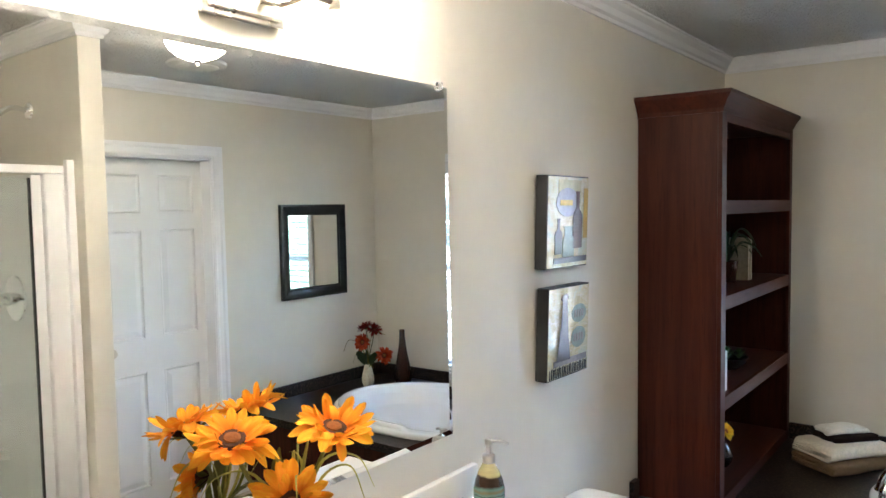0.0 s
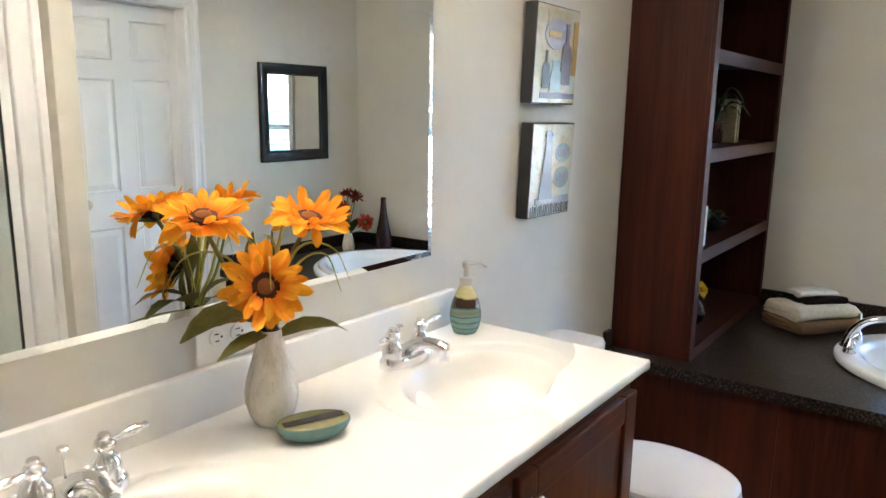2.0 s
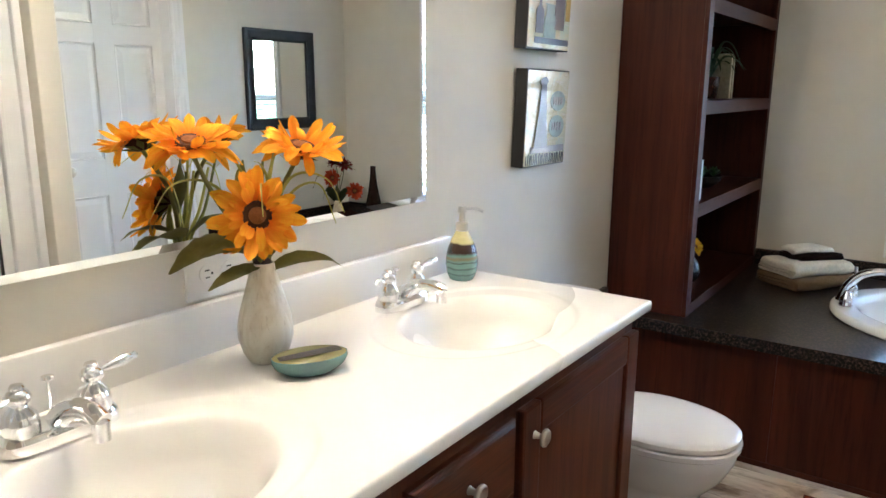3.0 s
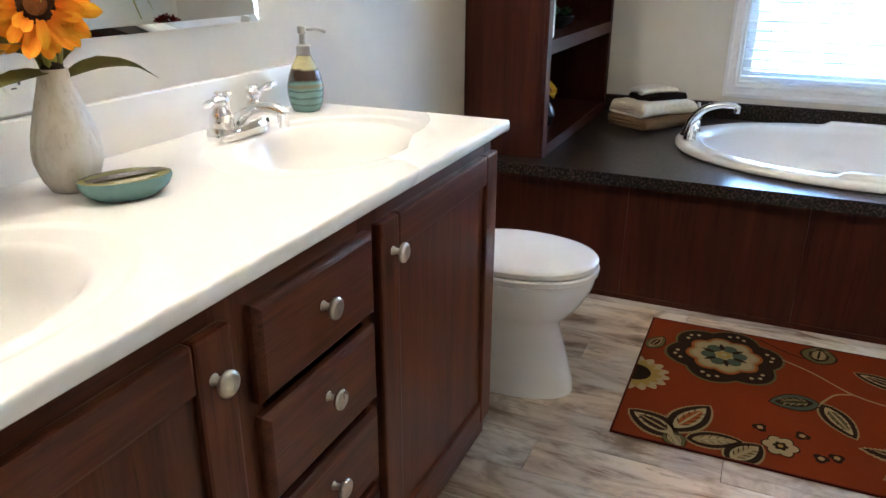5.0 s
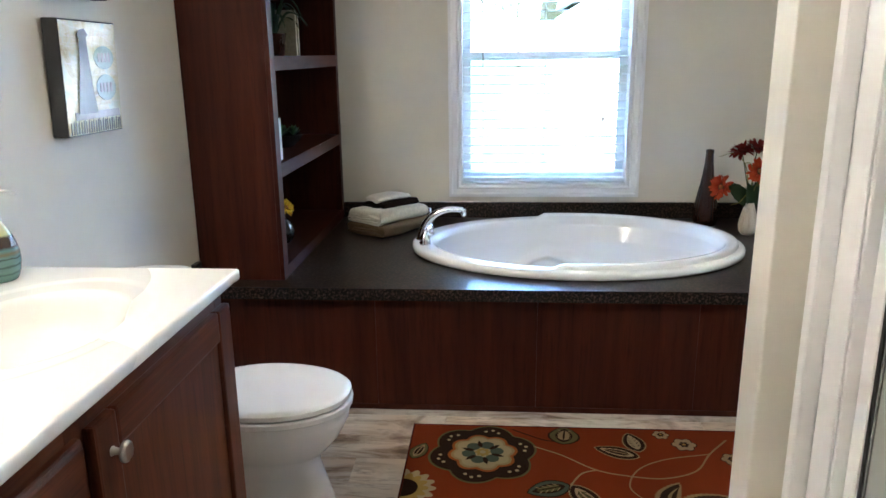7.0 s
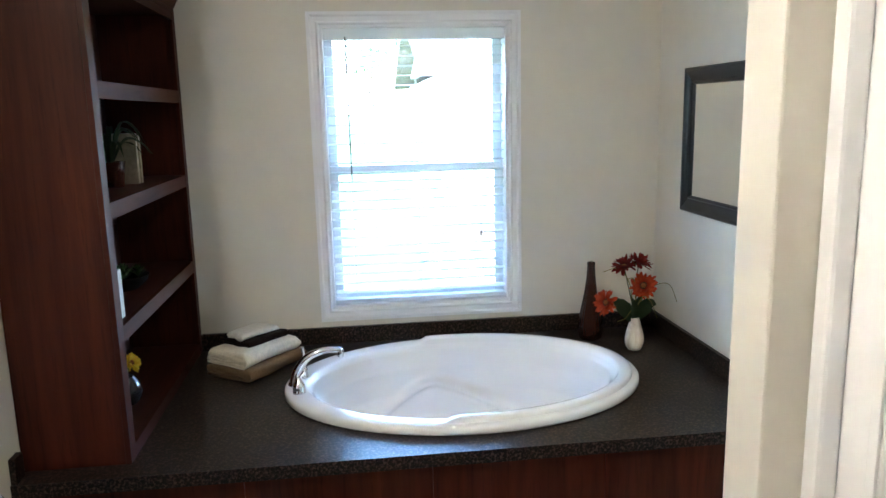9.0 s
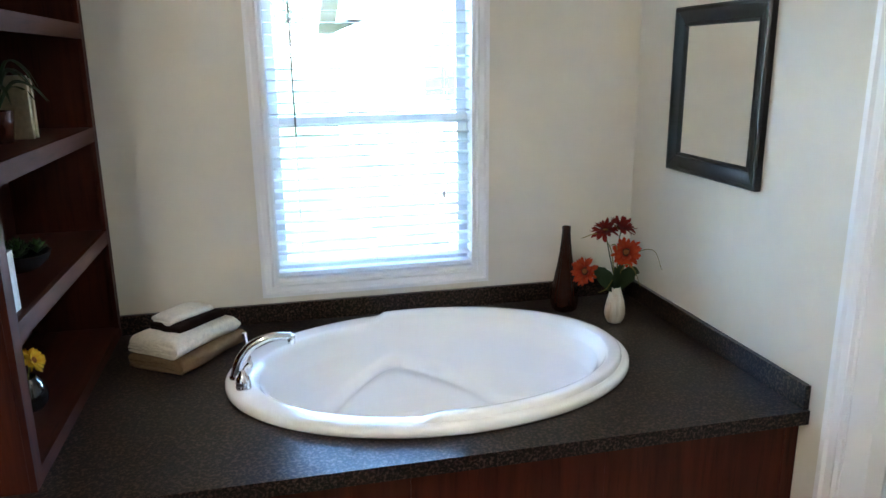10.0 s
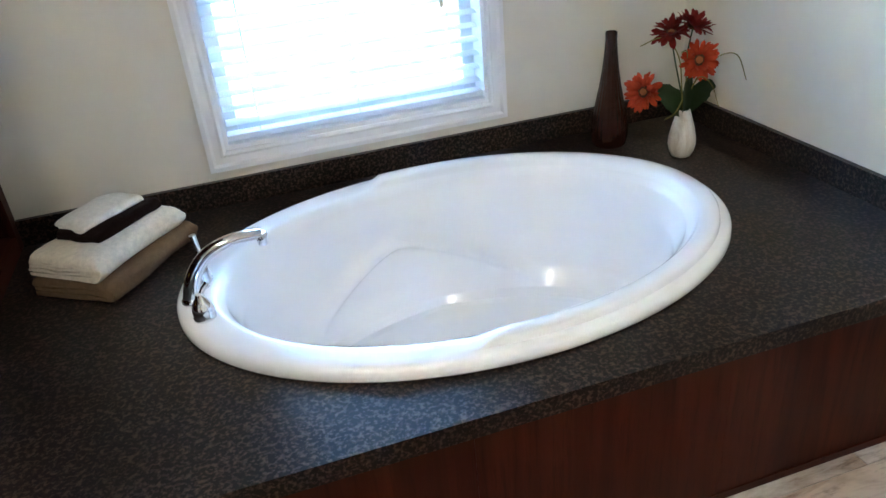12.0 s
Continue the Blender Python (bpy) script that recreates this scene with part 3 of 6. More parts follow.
for cy in BASINS:
    dz = VZ + counter_height(BX, cy) + 0.0015
    drain = part("drain", lathe([(0.030, 0.0), (0.030, 0.002), (0.024, 0.004), (0.021, 0.001)], 28, (BX, cy, dz)), CHROME, counter, "chrome drain ring", smooth=True)
    part("stopper", lathe([(0.012, 0.0), (0.012, 0.008), (0.019, 0.009), (0.019, 0.014), (0.014, 0.017)], 24, (BX, cy, dz)), CHROME, drain, smooth=True)

cab = thing("vanity_cabinet", (0, 0, 0), 0, "dark cherry vanity cabinet with two doors and four drawers", "cabinet")
FX = -0.527
part("bottom_panel", boxed(LEFT + 0.002, FX - 0.02, V0 + 0.02, V1 - 0.080, 0.085, 0.101), OAK_H, cab)
part("side_panel", boxed(LEFT + 0.002, FX - 0.02, V0 + 0.02, V0 + 0.034, 0.1012, VZ - 0.026), OAK_V, cab)
part("back_panel", boxed(LEFT + 0.002, LEFT + 0.010, V0 + 0.0342, V1 - 0.080, 0.1012, VZ - 0.026), OAK_V, cab)
part("plinth", boxed(LEFT + 0.002, FX - 0.07, V0 + 0.03, V1 - 0.092, 0.001, 0.0845), OAK_H, cab)
part("end_panel", boxed(LEFT + 0.003, FX - 0.001, V1 - 0.0795, V1 - 0.070, 0.085, VZ - 0.026, bev=0.001), OAK_V, cab)
for y0, y1 in ((V0 + 0.012, 0.050), (0.535, 0.615), (0.868, 0.925), (V1 - 0.105, V1 - 0.0695)):
    part("stile", boxed(FX - 0.0195, FX, y0, y1, 0.0851, VZ - 0.026), OAK_V, cab)
for z0, z1 in ((0.0852, 0.150), (0.790, VZ - 0.0262)):
    for y0, y1 in ((0.0501, 0.5349), (0.6151, 0.8679), (0.9251, V1 - 0.1051)):
        part("rail", boxed(FX - 0.0195, FX - 0.0004, y0, y1, z0, z1), OAK_H, cab)


def knob_at(parent, y, z):
    k = lathe([(0.008, 0), (0.006, 0.003), (0.0045, 0.012), (0.008, 0.016), (0.0155, 0.018), (0.0165, 0.021), (0.0155, 0.024), (0.011, 0.0265), (0.009, 0.0262), (0.004, 0.028)], 22)
    part("knob", turned(k, pose(FX + 0.0185, y, z, 0, 90, 0)), NICKEL, parent, "brushed nickel knob", smooth=True, angle=50)


def cabinet_door(y0, y1, knob_y):
    z0, z1, w = 0.150, 0.808, 0.062
    d = part("door", boxed(FX + 0.002, FX + 0.010, y0 + w - 0.004, y1 - w + 0.004, z0 + w - 0.004, z1 - w + 0.004), OAK_V, cab)
    for a, b in ((y0, y0 + w), (y1 - w, y1)):
        part("door_stile", boxed(FX + 0.0005, FX + 0.019, a, b, z0, z1, bev=0.005), OAK_V, d)
    for a, b in ((z0, z0 + w), (z1 - w, z1)):
        part("door_rail", boxed(FX + 0.0008, FX + 0.0188, y0 + w + 0.0004, y1 - w - 0.0004, a, b, bev=0.005), OAK_H, d)
    knob_at(d, knob_y, 0.752)


cabinet_door(0.905, 1.434, 0.943)
cabinet_door(0.025, 0.553, 0.516)
for z0, z1, kz in ((0.668, 0.804, 0.745), (0.513, 0.648, 0.601), (0.358, 0.493, 0.444), (0.160, 0.338, 0.270)):
    bm = boxed(FX + 0.0005, FX + 0.019, 0.598, 0.884, z0, z1)
    bmesh.ops.bevel(bm, geom=[e for e in bm.edges if all(v.co.x > FX + 0.01 for v in e.verts)], offset=0.009, segments=3, profile=0.35, affect="EDGES")
    dr = part("drawer_front", bm, OAK_H, cab)
    knob_at(dr, 0.737, kz)


def faucet(y, x):
    """A centre-set basin tap with two lever handles."""
    f = thing("basin_faucet", (x, y, VZ), 0, "chrome two-handle basin faucet with lever handles", "faucet", "basin faucets")
    rr = []
    for z, g in ((0.0, 1.0), (0.012, 1.0), (0.020, 0.95), (0.025, 0.84)):
        rr.append(ring(0.0, 0.0, z, 0.030 * g, 0.082 * (0.5 + g / 2), 40, 3.0))
    part("base", loft(bmesh.new(), rr), CHROME, f, smooth=True)
    sp = [(-0.004, 0, 0.020), (0.02, 0, 0.040), (0.055, 0, 0.054), (0.09, 0, 0.056), (0.112, 0, 0.050)]
    part("spout", tube(curve_points(sp, 6), [0.024 - 0.010 * min(1, i / 14) for i in range(25)], 16, flat=0.72), CHROME, f, smooth=True)
    part("aerator", lathe([(0.0115, -0.022), (0.012, -0.004), (0.0125, 0.004), (0.008, 0.008)], 18, (0.106, 0, 0.046)), CHROME, f, smooth=True)
    part("lift_rod", lathe([(0.0025, 0.0), (0.0025, 0.058), (0.009, 0.060), (0.0085, 0.064), (0.003, 0.066)], 14, (-0.022, 0, 0.018)), CHROME, f, smooth=True)
    for s in (-1, 1):
        h = part("handle", lathe([(0.024, 0.0), (0.0235, 0.008), (0.024, 0.016), (0.021, 0.028), (0.0125, 0.037), (0.011, 0.041), (0.016, 0.047), (0.017, 0.053), (0.013, 0.060), (0.009, 0.062), (0.010, 0.066), (0.008, 0.069)], 22, (0, s * 0.051, 0.022)), CHROME, f, smooth=True)
        d = Vector((0.10, s * 0.95, 0.16)) if s > 0 else Vector((0.30, s * 0.9, 0.05))
        d.normalize()
        o = Vector((0, s * 0.051, 0.074))
        part("lever", tube([o + d * q for q in (0.006, 0.018, 0.030, 0.045, 0.056, 0.060, 0.066, 0.070)], [0.0045, 0.0042, 0.0062, 0.0085, 0.0070, 0.0045, 0.0062, 0.002], 12), CHROME, h, smooth=True)
    return f


faucet(1.138, -0.950)
faucet(0.362, -0.945)

# wall mirror with bevelled rim and clips
MY0, MY1, MZ0, MZ1 = 0.096, 1.355, 1.060, 1.942
mir = thing("wall_mirror", (0, 0, 0), 0, "large frameless wall mirror over the vanity", "mirror")
bw = 0.014
rr = [[(LEFT + d, MY0 + i, MZ0 + i), (LEFT + d, MY1 - i, MZ0 + i), (LEFT + d, MY1 - i, MZ1 - i), (LEFT + d, MY0 + i, MZ1 - i)] for d, i in ((0.001, 0.0), (0.0035, 0.0), (0.0053, bw))]
bm = loft(bmesh.new(), rr)
part("glass_plate", bm, SILVERED, mir)
for y, z in ((MY1 - 0.035, MZ1), (MY0 + 0.035, MZ1)):
    part("clip", boxed(LEFT + 0.001, LEFT + 0.012, y - 0.009, y + 0.009, z - 0.009, z + 0.010, bev=0.003), CLEAR_PLASTIC, mir, "clear plastic mirror clip")

# it leans back a little at the top
mir.matrix_basis = Matrix.Translation((LEFT, 0, MZ1)) @ pose(0, 0, 0, 0, -0.3, -0.2) @ Matrix.Translation((-LEFT, 0, -MZ1))

# vanity light
vl = thing("vanity_light", (LEFT, 0.735, 2.045), 0, "brushed nickel wall light with frosted glass shades, lit", "wall lamp")
bm = boxed(0.001, 0.014, -0.092, 0.092, -0.056, 0.056, bev=0.003)
box(bm, 0.0142, 0.024, -0.082, 0.082, -0.046, 0.046, 0.004)
part("backplate", bm, NICKEL, vl)
part("crossbar", turned(tube([(0.105, -0.145, -0.008), (0.105, 0.145, -0.008)], 0.0085, 16), Matrix.Identity(4)), NICKEL, vl, smooth=True)
for s in (-1, 1):
    part("arm", tube(curve_points([(0.022, s * 0.035, -0.012), (0.06, s * 0.05, -0.022), (0.105, s * 0.075, -0.008)], 6), 0.0075, 12), NICKEL, vl, smooth=True)
    part("finial", lathe([(0.0115, -0.020), (0.0125, -0.018), (0.0125, 0.012), (0.010, 0.016), (0.024, 0.024), (0.028, 0.030), (0.029, 0.046)], 22, (0.105, s * 0.138, -0.006)), NICKEL, vl, smooth=True)
    part("shade", lathe([(0.026, 0.040), (0.034, 0.055), (0.046, 0.085), (0.055, 0.125), (0.060, 0.160), (0.057, 0.160), (0.043, 0.085), (0.031, 0.056), (0.020, 0.046)], 28, (0.105, s * 0.138, -0.004), False, False), SHADE_GLASS, vl, "frosted glass bell shade", smooth=True)
    part("bulb", lathe([(0.012, 0.052), (0.014, 0.070), (0.024, 0.092), (0.028, 0.108), (0.022, 0.126), (0.008, 0.134)], 20, (0.105, s * 0.138, -0.004)), BULB_GLASS, vl, "lit frosted bulb", smooth=True)

# ceiling dome light and fan grille
cl = thing("ceiling_light", (0.43, 1.645, CEIL), 0, "flush ceiling light with frosted glass dome, lit", "ceiling lamp")
part("pan", lathe([(0.134, -0.002), (0.137, -0.012), (0.130, -0.024)][::-1], 36), NICKEL, cl, smooth=True)
part("dome", lathe([(0.006, -0.098), (0.044, -0.094), (0.083, -0.078), (0.111, -0.054), (0.125, -0.025)], 36), DOME_GLASS, cl, "frosted glass dome", smooth=True)
part("finial", lathe([(0.003, -0.124), (0.008, -0.118), (0.006, -0.108), (0.014, -0.100), (0.016, -0.097)], 16), NICKEL, cl, smooth=True)
fan = thing("exhaust_fan", (0.885, 1.95, CEIL), 0, "white ceiling exhaust fan grille", "fan")
part("grille_frame", lathe([(0.10, -0.018), (0.135, -0.010), (0.140, -0.001)], 32), PLASTIC_WHITE, fan, smooth=True)
for i in range(-4, 5):
    w = math.sqrt(0.098 ** 2 - (i * 0.021) ** 2)
    part("slat", boxed(i * 0.021 - 0.004, i * 0.021 + 0.004, -w, w, -0.024, -0.0181, bev=0.001), PLASTIC_WHITE, fan)

# power outlet
outlet = thing("power_outlet", (LEFT, 0.722, 1.006), 0, "white wall outlet plate with two sockets", "outlet")
part("plate", boxed(0.001, 0.008, -0.068, 0.068, -0.046, 0.046, bev=0.003), PLASTIC_WHITE, outlet)
for s in (-1, 1):
    b = lathe([(0.017, 0.0), (0.017, 0.0025), (0.0155, 0.003)], 24)
    so = part("socket", turned(b, pose(0.0078, s * 0.024, 0.0, 0, 90, 0)), PLASTIC_WHITE, outlet)
    bm = boxed(0.0105, 0.0112, s * 0.024 - 0.006, s * 0.024 + 0.004, 0.0055, 0.0078)
    box(bm, 0.0105, 0.0112, s * 0.024 - 0.005, s * 0.024 + 0.004, -0.0078, -0.0055)
    box(bm, 0.0105, 0.0112, s * 0.024 + 0.0075, s * 0.024 + 0.0115, -0.002, 0.002)
    part("slots", bm, DARK_SLOT, so, "dark socket slots")

# ---------------------------------------------------------------- shower
SX, GX = STUB_X + 0.087, STUB_X + 0.116
sh = thing("shower_stall", (0, 0, 0), 0, "white shower stall with framed glass door", "shower")
part("pan", boxed(SX - 0.02, RIGHT - 0.002, SH_Y0 + 0.002, STUB_Y0 - 0.002, 0.0, 0.10, bev=0.012), SHOWER_WALL, sh)
SZ = 1.830
part("side_panel", boxed(SX + 0.05, RIGHT - 0.003, STUB_Y0 - 0.018, STUB_Y0 - 0.002, 0.101, SZ - 0.015, bev=0.003), SHOWER_WALL, sh)
part("side_panel", boxed(SX + 0.05, RIGHT - 0.003, SH_Y0 + 0.002, SH_Y0 + 0.018, 0.101, SZ - 0.015, bev=0.003), SHOWER_WALL, sh)
part("back_panel", boxed(RIGHT - 0.020, RIGHT - 0.003, SH_Y0 + 0.0185, STUB_Y0 - 0.0185, 0.101, SZ - 0.015, bev=0.003), SHOWER_WALL, sh)
part("corner_shelf", loft(bmesh.new(), [[(RIGHT - 0.021, STUB_Y0 - 0.019, z), (RIGHT - 0.22, STUB_Y0 - 0.019, z), (RIGHT - 0.16, STUB_Y0 - 0.09, z), (RIGHT - 0.021, STUB_Y0 - 0.16, z)] for z in (0.62, 0.66)]), SHOWER_WALL, sh)
for y0, y1 in ((STUB_Y0 - 0.099, STUB_Y0 - 0.0025), (SH_Y0 + 0.003, SH_Y0 + 0.095)):
    part("jamb", boxed(SX, SX + 0.045, y0, y1, 0.101, SZ - 0.030, bev=0.004), TRIM, sh, "white enamelled door jamb")
    bead = y0 + 0.010 if y0 > 0.5 else y1 - 0.010
    part("jamb_bead", boxed(SX - 0.005, SX - 0.0003, bead - 0.008, bead + 0.008, 0.102, SZ - 0.032, bev=0.002), TRIM, sh)
part("jamb_lip", boxed(STUB_X + 0.056, SX - 0.0006, STUB_Y0 - 0.031, STUB_Y0 - 0.0025, 0.102, SZ + 0.020, bev=0.006), TRIM, sh)
part("header", boxed(SX, SX + 0.045, SH_Y0 + 0.003, STUB_Y0 - 0.003, SZ - 0.0295, SZ, bev=0.004), TRIM, sh)
gd = part("glass_door", boxed(GX - 0.003, GX + 0.003, SH_Y0 + 0.100, STUB_Y0 - 0.1435, 0.125, SZ - 0.045), SHOWER_GLASS, sh, "clear glass shower door")
gd.visible_shadow = False
part("seal", boxed(GX - 0.006, GX + 0.006, STUB_Y0 - 0.143, STUB_Y0 - 0.135, 0.125, SZ - 0.045), BLACK_RUBBER, gd, "black rubber door seal")
bm = boxed(GX - 0.009, GX + 0.009, STUB_Y0 - 0.1345, STUB_Y0 - 0.1005, 0.125, SZ - 0.035, bev=0.003)
part("door_stile", bm, TRIM, gd)
valve = thing("shower_valve", (1.04, STUB_Y0 - 0.018, 1.318), 0, "chrome round shower valve with lever", "shower valve")
part("plate", turned(lathe([(0.094, 0.0), (0.092, 0.006), (0.055, 0.012), (0.03, 0.016)], 32), pose(0, 0, 0, 90, 0, 0)), CHROME, valve, smooth=True)
part("handle", turned(lathe([(0.026, 0.014), (0.028, 0.03), (0.022, 0.055), (0.008, 0.06)], 24), pose(0, 0, 0, 90, 0, 0)), CHROME, valve, smooth=True)
part("lever", tube([(0, -0.045, 0), (-0.03, -0.05, -0.004), (-0.075, -0.052, -0.012)], [0.009, 0.008, 0.006], 12), CHROME, valve, smooth=True)
arm = thing("shower_fixture", (0.875, STUB_Y0, 2.063), 0, "chrome shower arm and head on the wall", "shower head")
part("flange", turned(lathe([(0.034, 0.0005), (0.031, 0.008), (0.014, 0.014)], 24), pose(0, 0, 0, 90, 0, 0)), CHROME, arm, smooth=True)
part("pipe", tube(curve_points([(0, -0.008, 0), (0, -0.07, 0.004), (0, -0.14, -0.045)], 6), 0.0105, 12), CHROME, arm, smooth=True)
hd = lathe([(0.014, 0.0), (0.016, -0.02), (0.036, -0.055), (0.038, -0.062), (0.034, -0.064)][::-1], 24)
part("head", turned(hd, pose(0, -0.145, -0.050, -35, 0, 0)), CHROME, arm, smooth=True)

# ---------------------------------------------------------------- tub alcove
DZ, DYF = 0.492, 2.500
AY = 2.546
TX, TY, TA, TB = 0.374, 3.100, 0.690, 0.490
deck = thing("tub_deck", (0, 0, 0), 0, "dark granite laminate tub deck with backsplash", "tub deck")
bm = bmesh.new()
k = 72
inner = [(TX + (TA - 0.03) * math.cos(2 * math.pi * i / k), TY + (TB - 0.03) * math.sin(2 * math.pi * i / k)) for i in range(k)]
outer = []
for px, py in inner:
    d = Vector((px - TX, py - TY))
    s = min(((RIGHT - 0.002 - TX) / d.x) if d.x > 1e-6 else 9e9, ((LEFT + 0.002 - TX) / d.x) if d.x < -1e-6 else 9e9, ((FAR - 0.002 - TY) / d.y) if d.y > 1e-6 else 9e9, ((DYF - TY) / d.y) if d.y < -1e-6 else 9e9)
    outer.append((TX + d.x * s, TY + d.y * s))
for cx, cy in ((RIGHT - 0.002, FAR - 0.002), (LEFT + 0.002, FAR - 0.002), (LEFT + 0.002, DYF), (RIGHT - 0.002, DYF)):
    i = min(range(k), key=lambda q: (outer[q][0] - cx) ** 2 + (outer[q][1] - cy) ** 2)
    outer[i] = (cx, cy)
vi = {h: [bm.verts.new((x, y, h)) for x, y in inner] for h in (DZ, DZ - 0.044)}
vo = {h: [bm.verts.new((x, y, h)) for x, y in outer] for h in (DZ, DZ - 0.044)}
for i in range(k):
    j = (i + 1) % k
    bm.faces.new((vi[DZ][i], vi[DZ][j], vo[DZ][j], vo[DZ][i]))
    bm.faces.new((vo[DZ - 0.044][i], vo[DZ - 0.044][j], vi[DZ - 0.044][j], vi[DZ - 0.044][i]))
    bm.faces.new((vo[DZ][i], vo[DZ][j], vo[DZ - 0.044][j], vo[DZ - 0.044][i]))
part("deck_top", bm, LAMINATE, deck)
part("backsplash", boxed(-0.7385, RIGHT - 0.002, FAR - 0.020, FAR - 0.001, DZ + 0.0005, 0.571, bev=0.002), LAMINATE, deck)
part("side_splash", boxed(RIGHT - 0.020, RIGHT - 0.001, DYF + 0.008, FAR - 0.0205, DZ + 0.0005, 0.571, bev=0.002), LAMINATE, deck)
part("side_splash", boxed(LEFT + 0.001, LEFT + 0.020, DYF + 0.008, 2.562, DZ + 0.0005, 0.571, bev=0.002), LAMINATE, deck)
apron = thing("tub_apron", (0, 0, 0), 0, "dark cherry panelled apron below the tub deck", "tub panel")
for i, (x0, x1) in enumerate(((LEFT + 0.002, -0.40), (-0.40, 0.19), (0.19, 0.762), (0.762, 1.352))):
    part("panel", boxed(x0 + 0.0004, x1 - 0.0004, AY, AY + 0.016, 0.001, DZ - 0.0445), CHERRY, apron)
part("end_post", boxed(1.3525, RIGHT - 0.002, AY - 0.008, AY + 0.016, 0.001, DZ - 0.0445, bev=0.002), CHERRY, apron)
part("toe_strip", boxed(LEFT + 0.002, RIGHT - 0.012, AY - 0.004, AY - 0.0003, 0.001, 0.022), CHERRY_H, apron)

tub = thing("bathtub", (TX, TY, DZ), 0, "white oval acrylic drop-in bathtub, empty", "bathtub")


def tub_ring(grow, z, raise_end=0.0, k=160, peak=0.0):
    out = []
    for i in range(k):
        a = 2 * math.pi * i / k
        c, s = math.cos(a), math.sin(a)
        u = max(0.0, min(1.0, (c + (0.22 if s > 0 else 0.20)) / 0.07))
        u = u * u * (3 - 2 * u)
        x, y = (TA + grow) * c, (TB + grow * 0.95) * s
        if peak:
            y -= peak * abs(c) ** 0.8 * s
        out.append((x, y, z + raise_end * u))
    return out


rr = [tub_ring(-0.012, 0.0006), tub_ring(0.0, 0.002), tub_ring(0.004, 0.008), tub_ring(0.003, 0.024), tub_ring(-0.003, 0.031), tub_ring(-0.012, 0.0335), tub_ring(-0.024, 0.0338, 0.001), tub_ring(-0.0265, 0.034, 0.015), tub_ring(-0.032, 0.034, 0.0195),
      tub_ring(-0.050, 0.034, 0.0195), tub_ring(-0.068, 0.033, 0.017), tub_ring(-0.076, 0.032, 0.011), tub_ring(-0.082, 0.030, 0.002), tub_ring(-0.088, 0.027), tub_ring(-0.102, 0.012), tub_ring(-0.130, -0.06), tub_ring(-0.150, -0.16), tub_ring(-0.180, -0.26, 0, 160, 0.01), tub_ring(-0.205, -0.315, 0, 160, 0.03),
      tub_ring(-0.222, -0.335, 0, 160, 0.045), tub_ring(-0.238, -0.340, 0, 160, 0.05), tub_ring(-0.35, -0.344, 0, 160, 0.03), tub_ring(-0.42, -0.346)]
inner = []
for a, b in zip(rr[14:20], rr[15:21]):
    for q in range(12):
        inner.append([tuple(u + (v - u) * q / 12 for u, v in zip(pa, pb)) for pa, pb in zip(a, b)])
moulded = []
for row in inner:
    out = []
    for x, y, z in row:
        t = (150 - math.degrees(math.atan2(y / TB, x / TA))) / 105
        d = 0.0
        if 0 < t < 1:
            zr = -0.30 + 0.19 * (1 - math.hypot((t - 0.46) / (0.48 if t < 0.46 else 0.56), 0.08))
            d = 0.030 * math.sin(math.pi * t) ** 0.6 * math.exp(-((z - zr) / 0.020) ** 2)
        g = 1 - d / math.hypot(x, y)
        out.append((x * g, y * g, z))
    moulded.append(out)
rr = rr[:14] + moulded + rr[20:]
part("shell", loft(bmesh.new(), rr, False, True), ACRYLIC, tub, smooth=True, angle=60)
part("tub_drain", lathe([(0.03, -0.3455), (0.03, -0.342), (0.022, -0.340)], 24, (-0.18, 0, 0)), CHROME, tub, "chrome tub drain", smooth=True)

filler = thing("tub_faucet", (-0.268, 3.088, DZ + 0.036), 0, "chrome arched roman tub spout with handles", "faucet")
part("spout_base", lathe([(0.026, 0.0), (0.026, 0.006), (0.021, 0.012)], 22, (-0.010, 0, 0)), CHROME, filler, smooth=True)
sp = curve_points([(-0.012, 0, 0.008), (0.004, 0, 0.060), (0.045, 0, 0.108), (0.105, 0, 0.130), (0.168, 0, 0.128)], 6)
part("spout", tube(sp, [0.020 - 0.0085 * i / (len(sp) - 1) for i in range(len(sp))], 16), CHROME, filler, smooth=True)
part("spout_tip", lathe([(0.0115, -0.018), (0.0135, -0.004), (0.0135, 0.006), (0.009, 0.012)], 16, (0.168, 0, 0.120)), CHROME, filler, smooth=True)
for yy in (-0.085, 0.085):
    h = part("handle", lathe([(0.025, 0.0), (0.025, 0.008), (0.023, 0.012), (0.024, 0.020), (0.021, 0.034), (0.013, 0.046), (0.010, 0.052), (0.008, 0.060)], 22, (0.012, yy, 0)), CHROME, filler, smooth=True)
    dy = 0.5 if yy < 0 else 0.2
    part("lever", tube([(0.012, yy, 0.050), (0.022, yy + dy * 0.02, 0.064), (0.034 if yy < 0 else 0.016, yy + dy * 0.03, 0.072 if yy < 0 else 0.118)], [0.005, 0.0060, 0.0085], 12), CHROME, h, smooth=True)

# ---------------------------------------------------------------- bookcase
bc = thing("bookcase", (0, 0, 0), 0, "tall dark cherry bookcase standing on the tub deck", "bookcase")
B0, B1, BF, BZ = 2.588, FAR - 0.003, -0.756, 1.985
BW = LEFT + 0.002
part("side", boxed(BW, BF - 0.0005, B0, B0 + 0.019, DZ + 0.001, BZ, bev=0.001), CHERRY, bc)
part("side", boxed(BW, BF - 0.0005, B1 - 0.019, B1, DZ + 0.001, BZ, bev=0.001), CHERRY, bc)
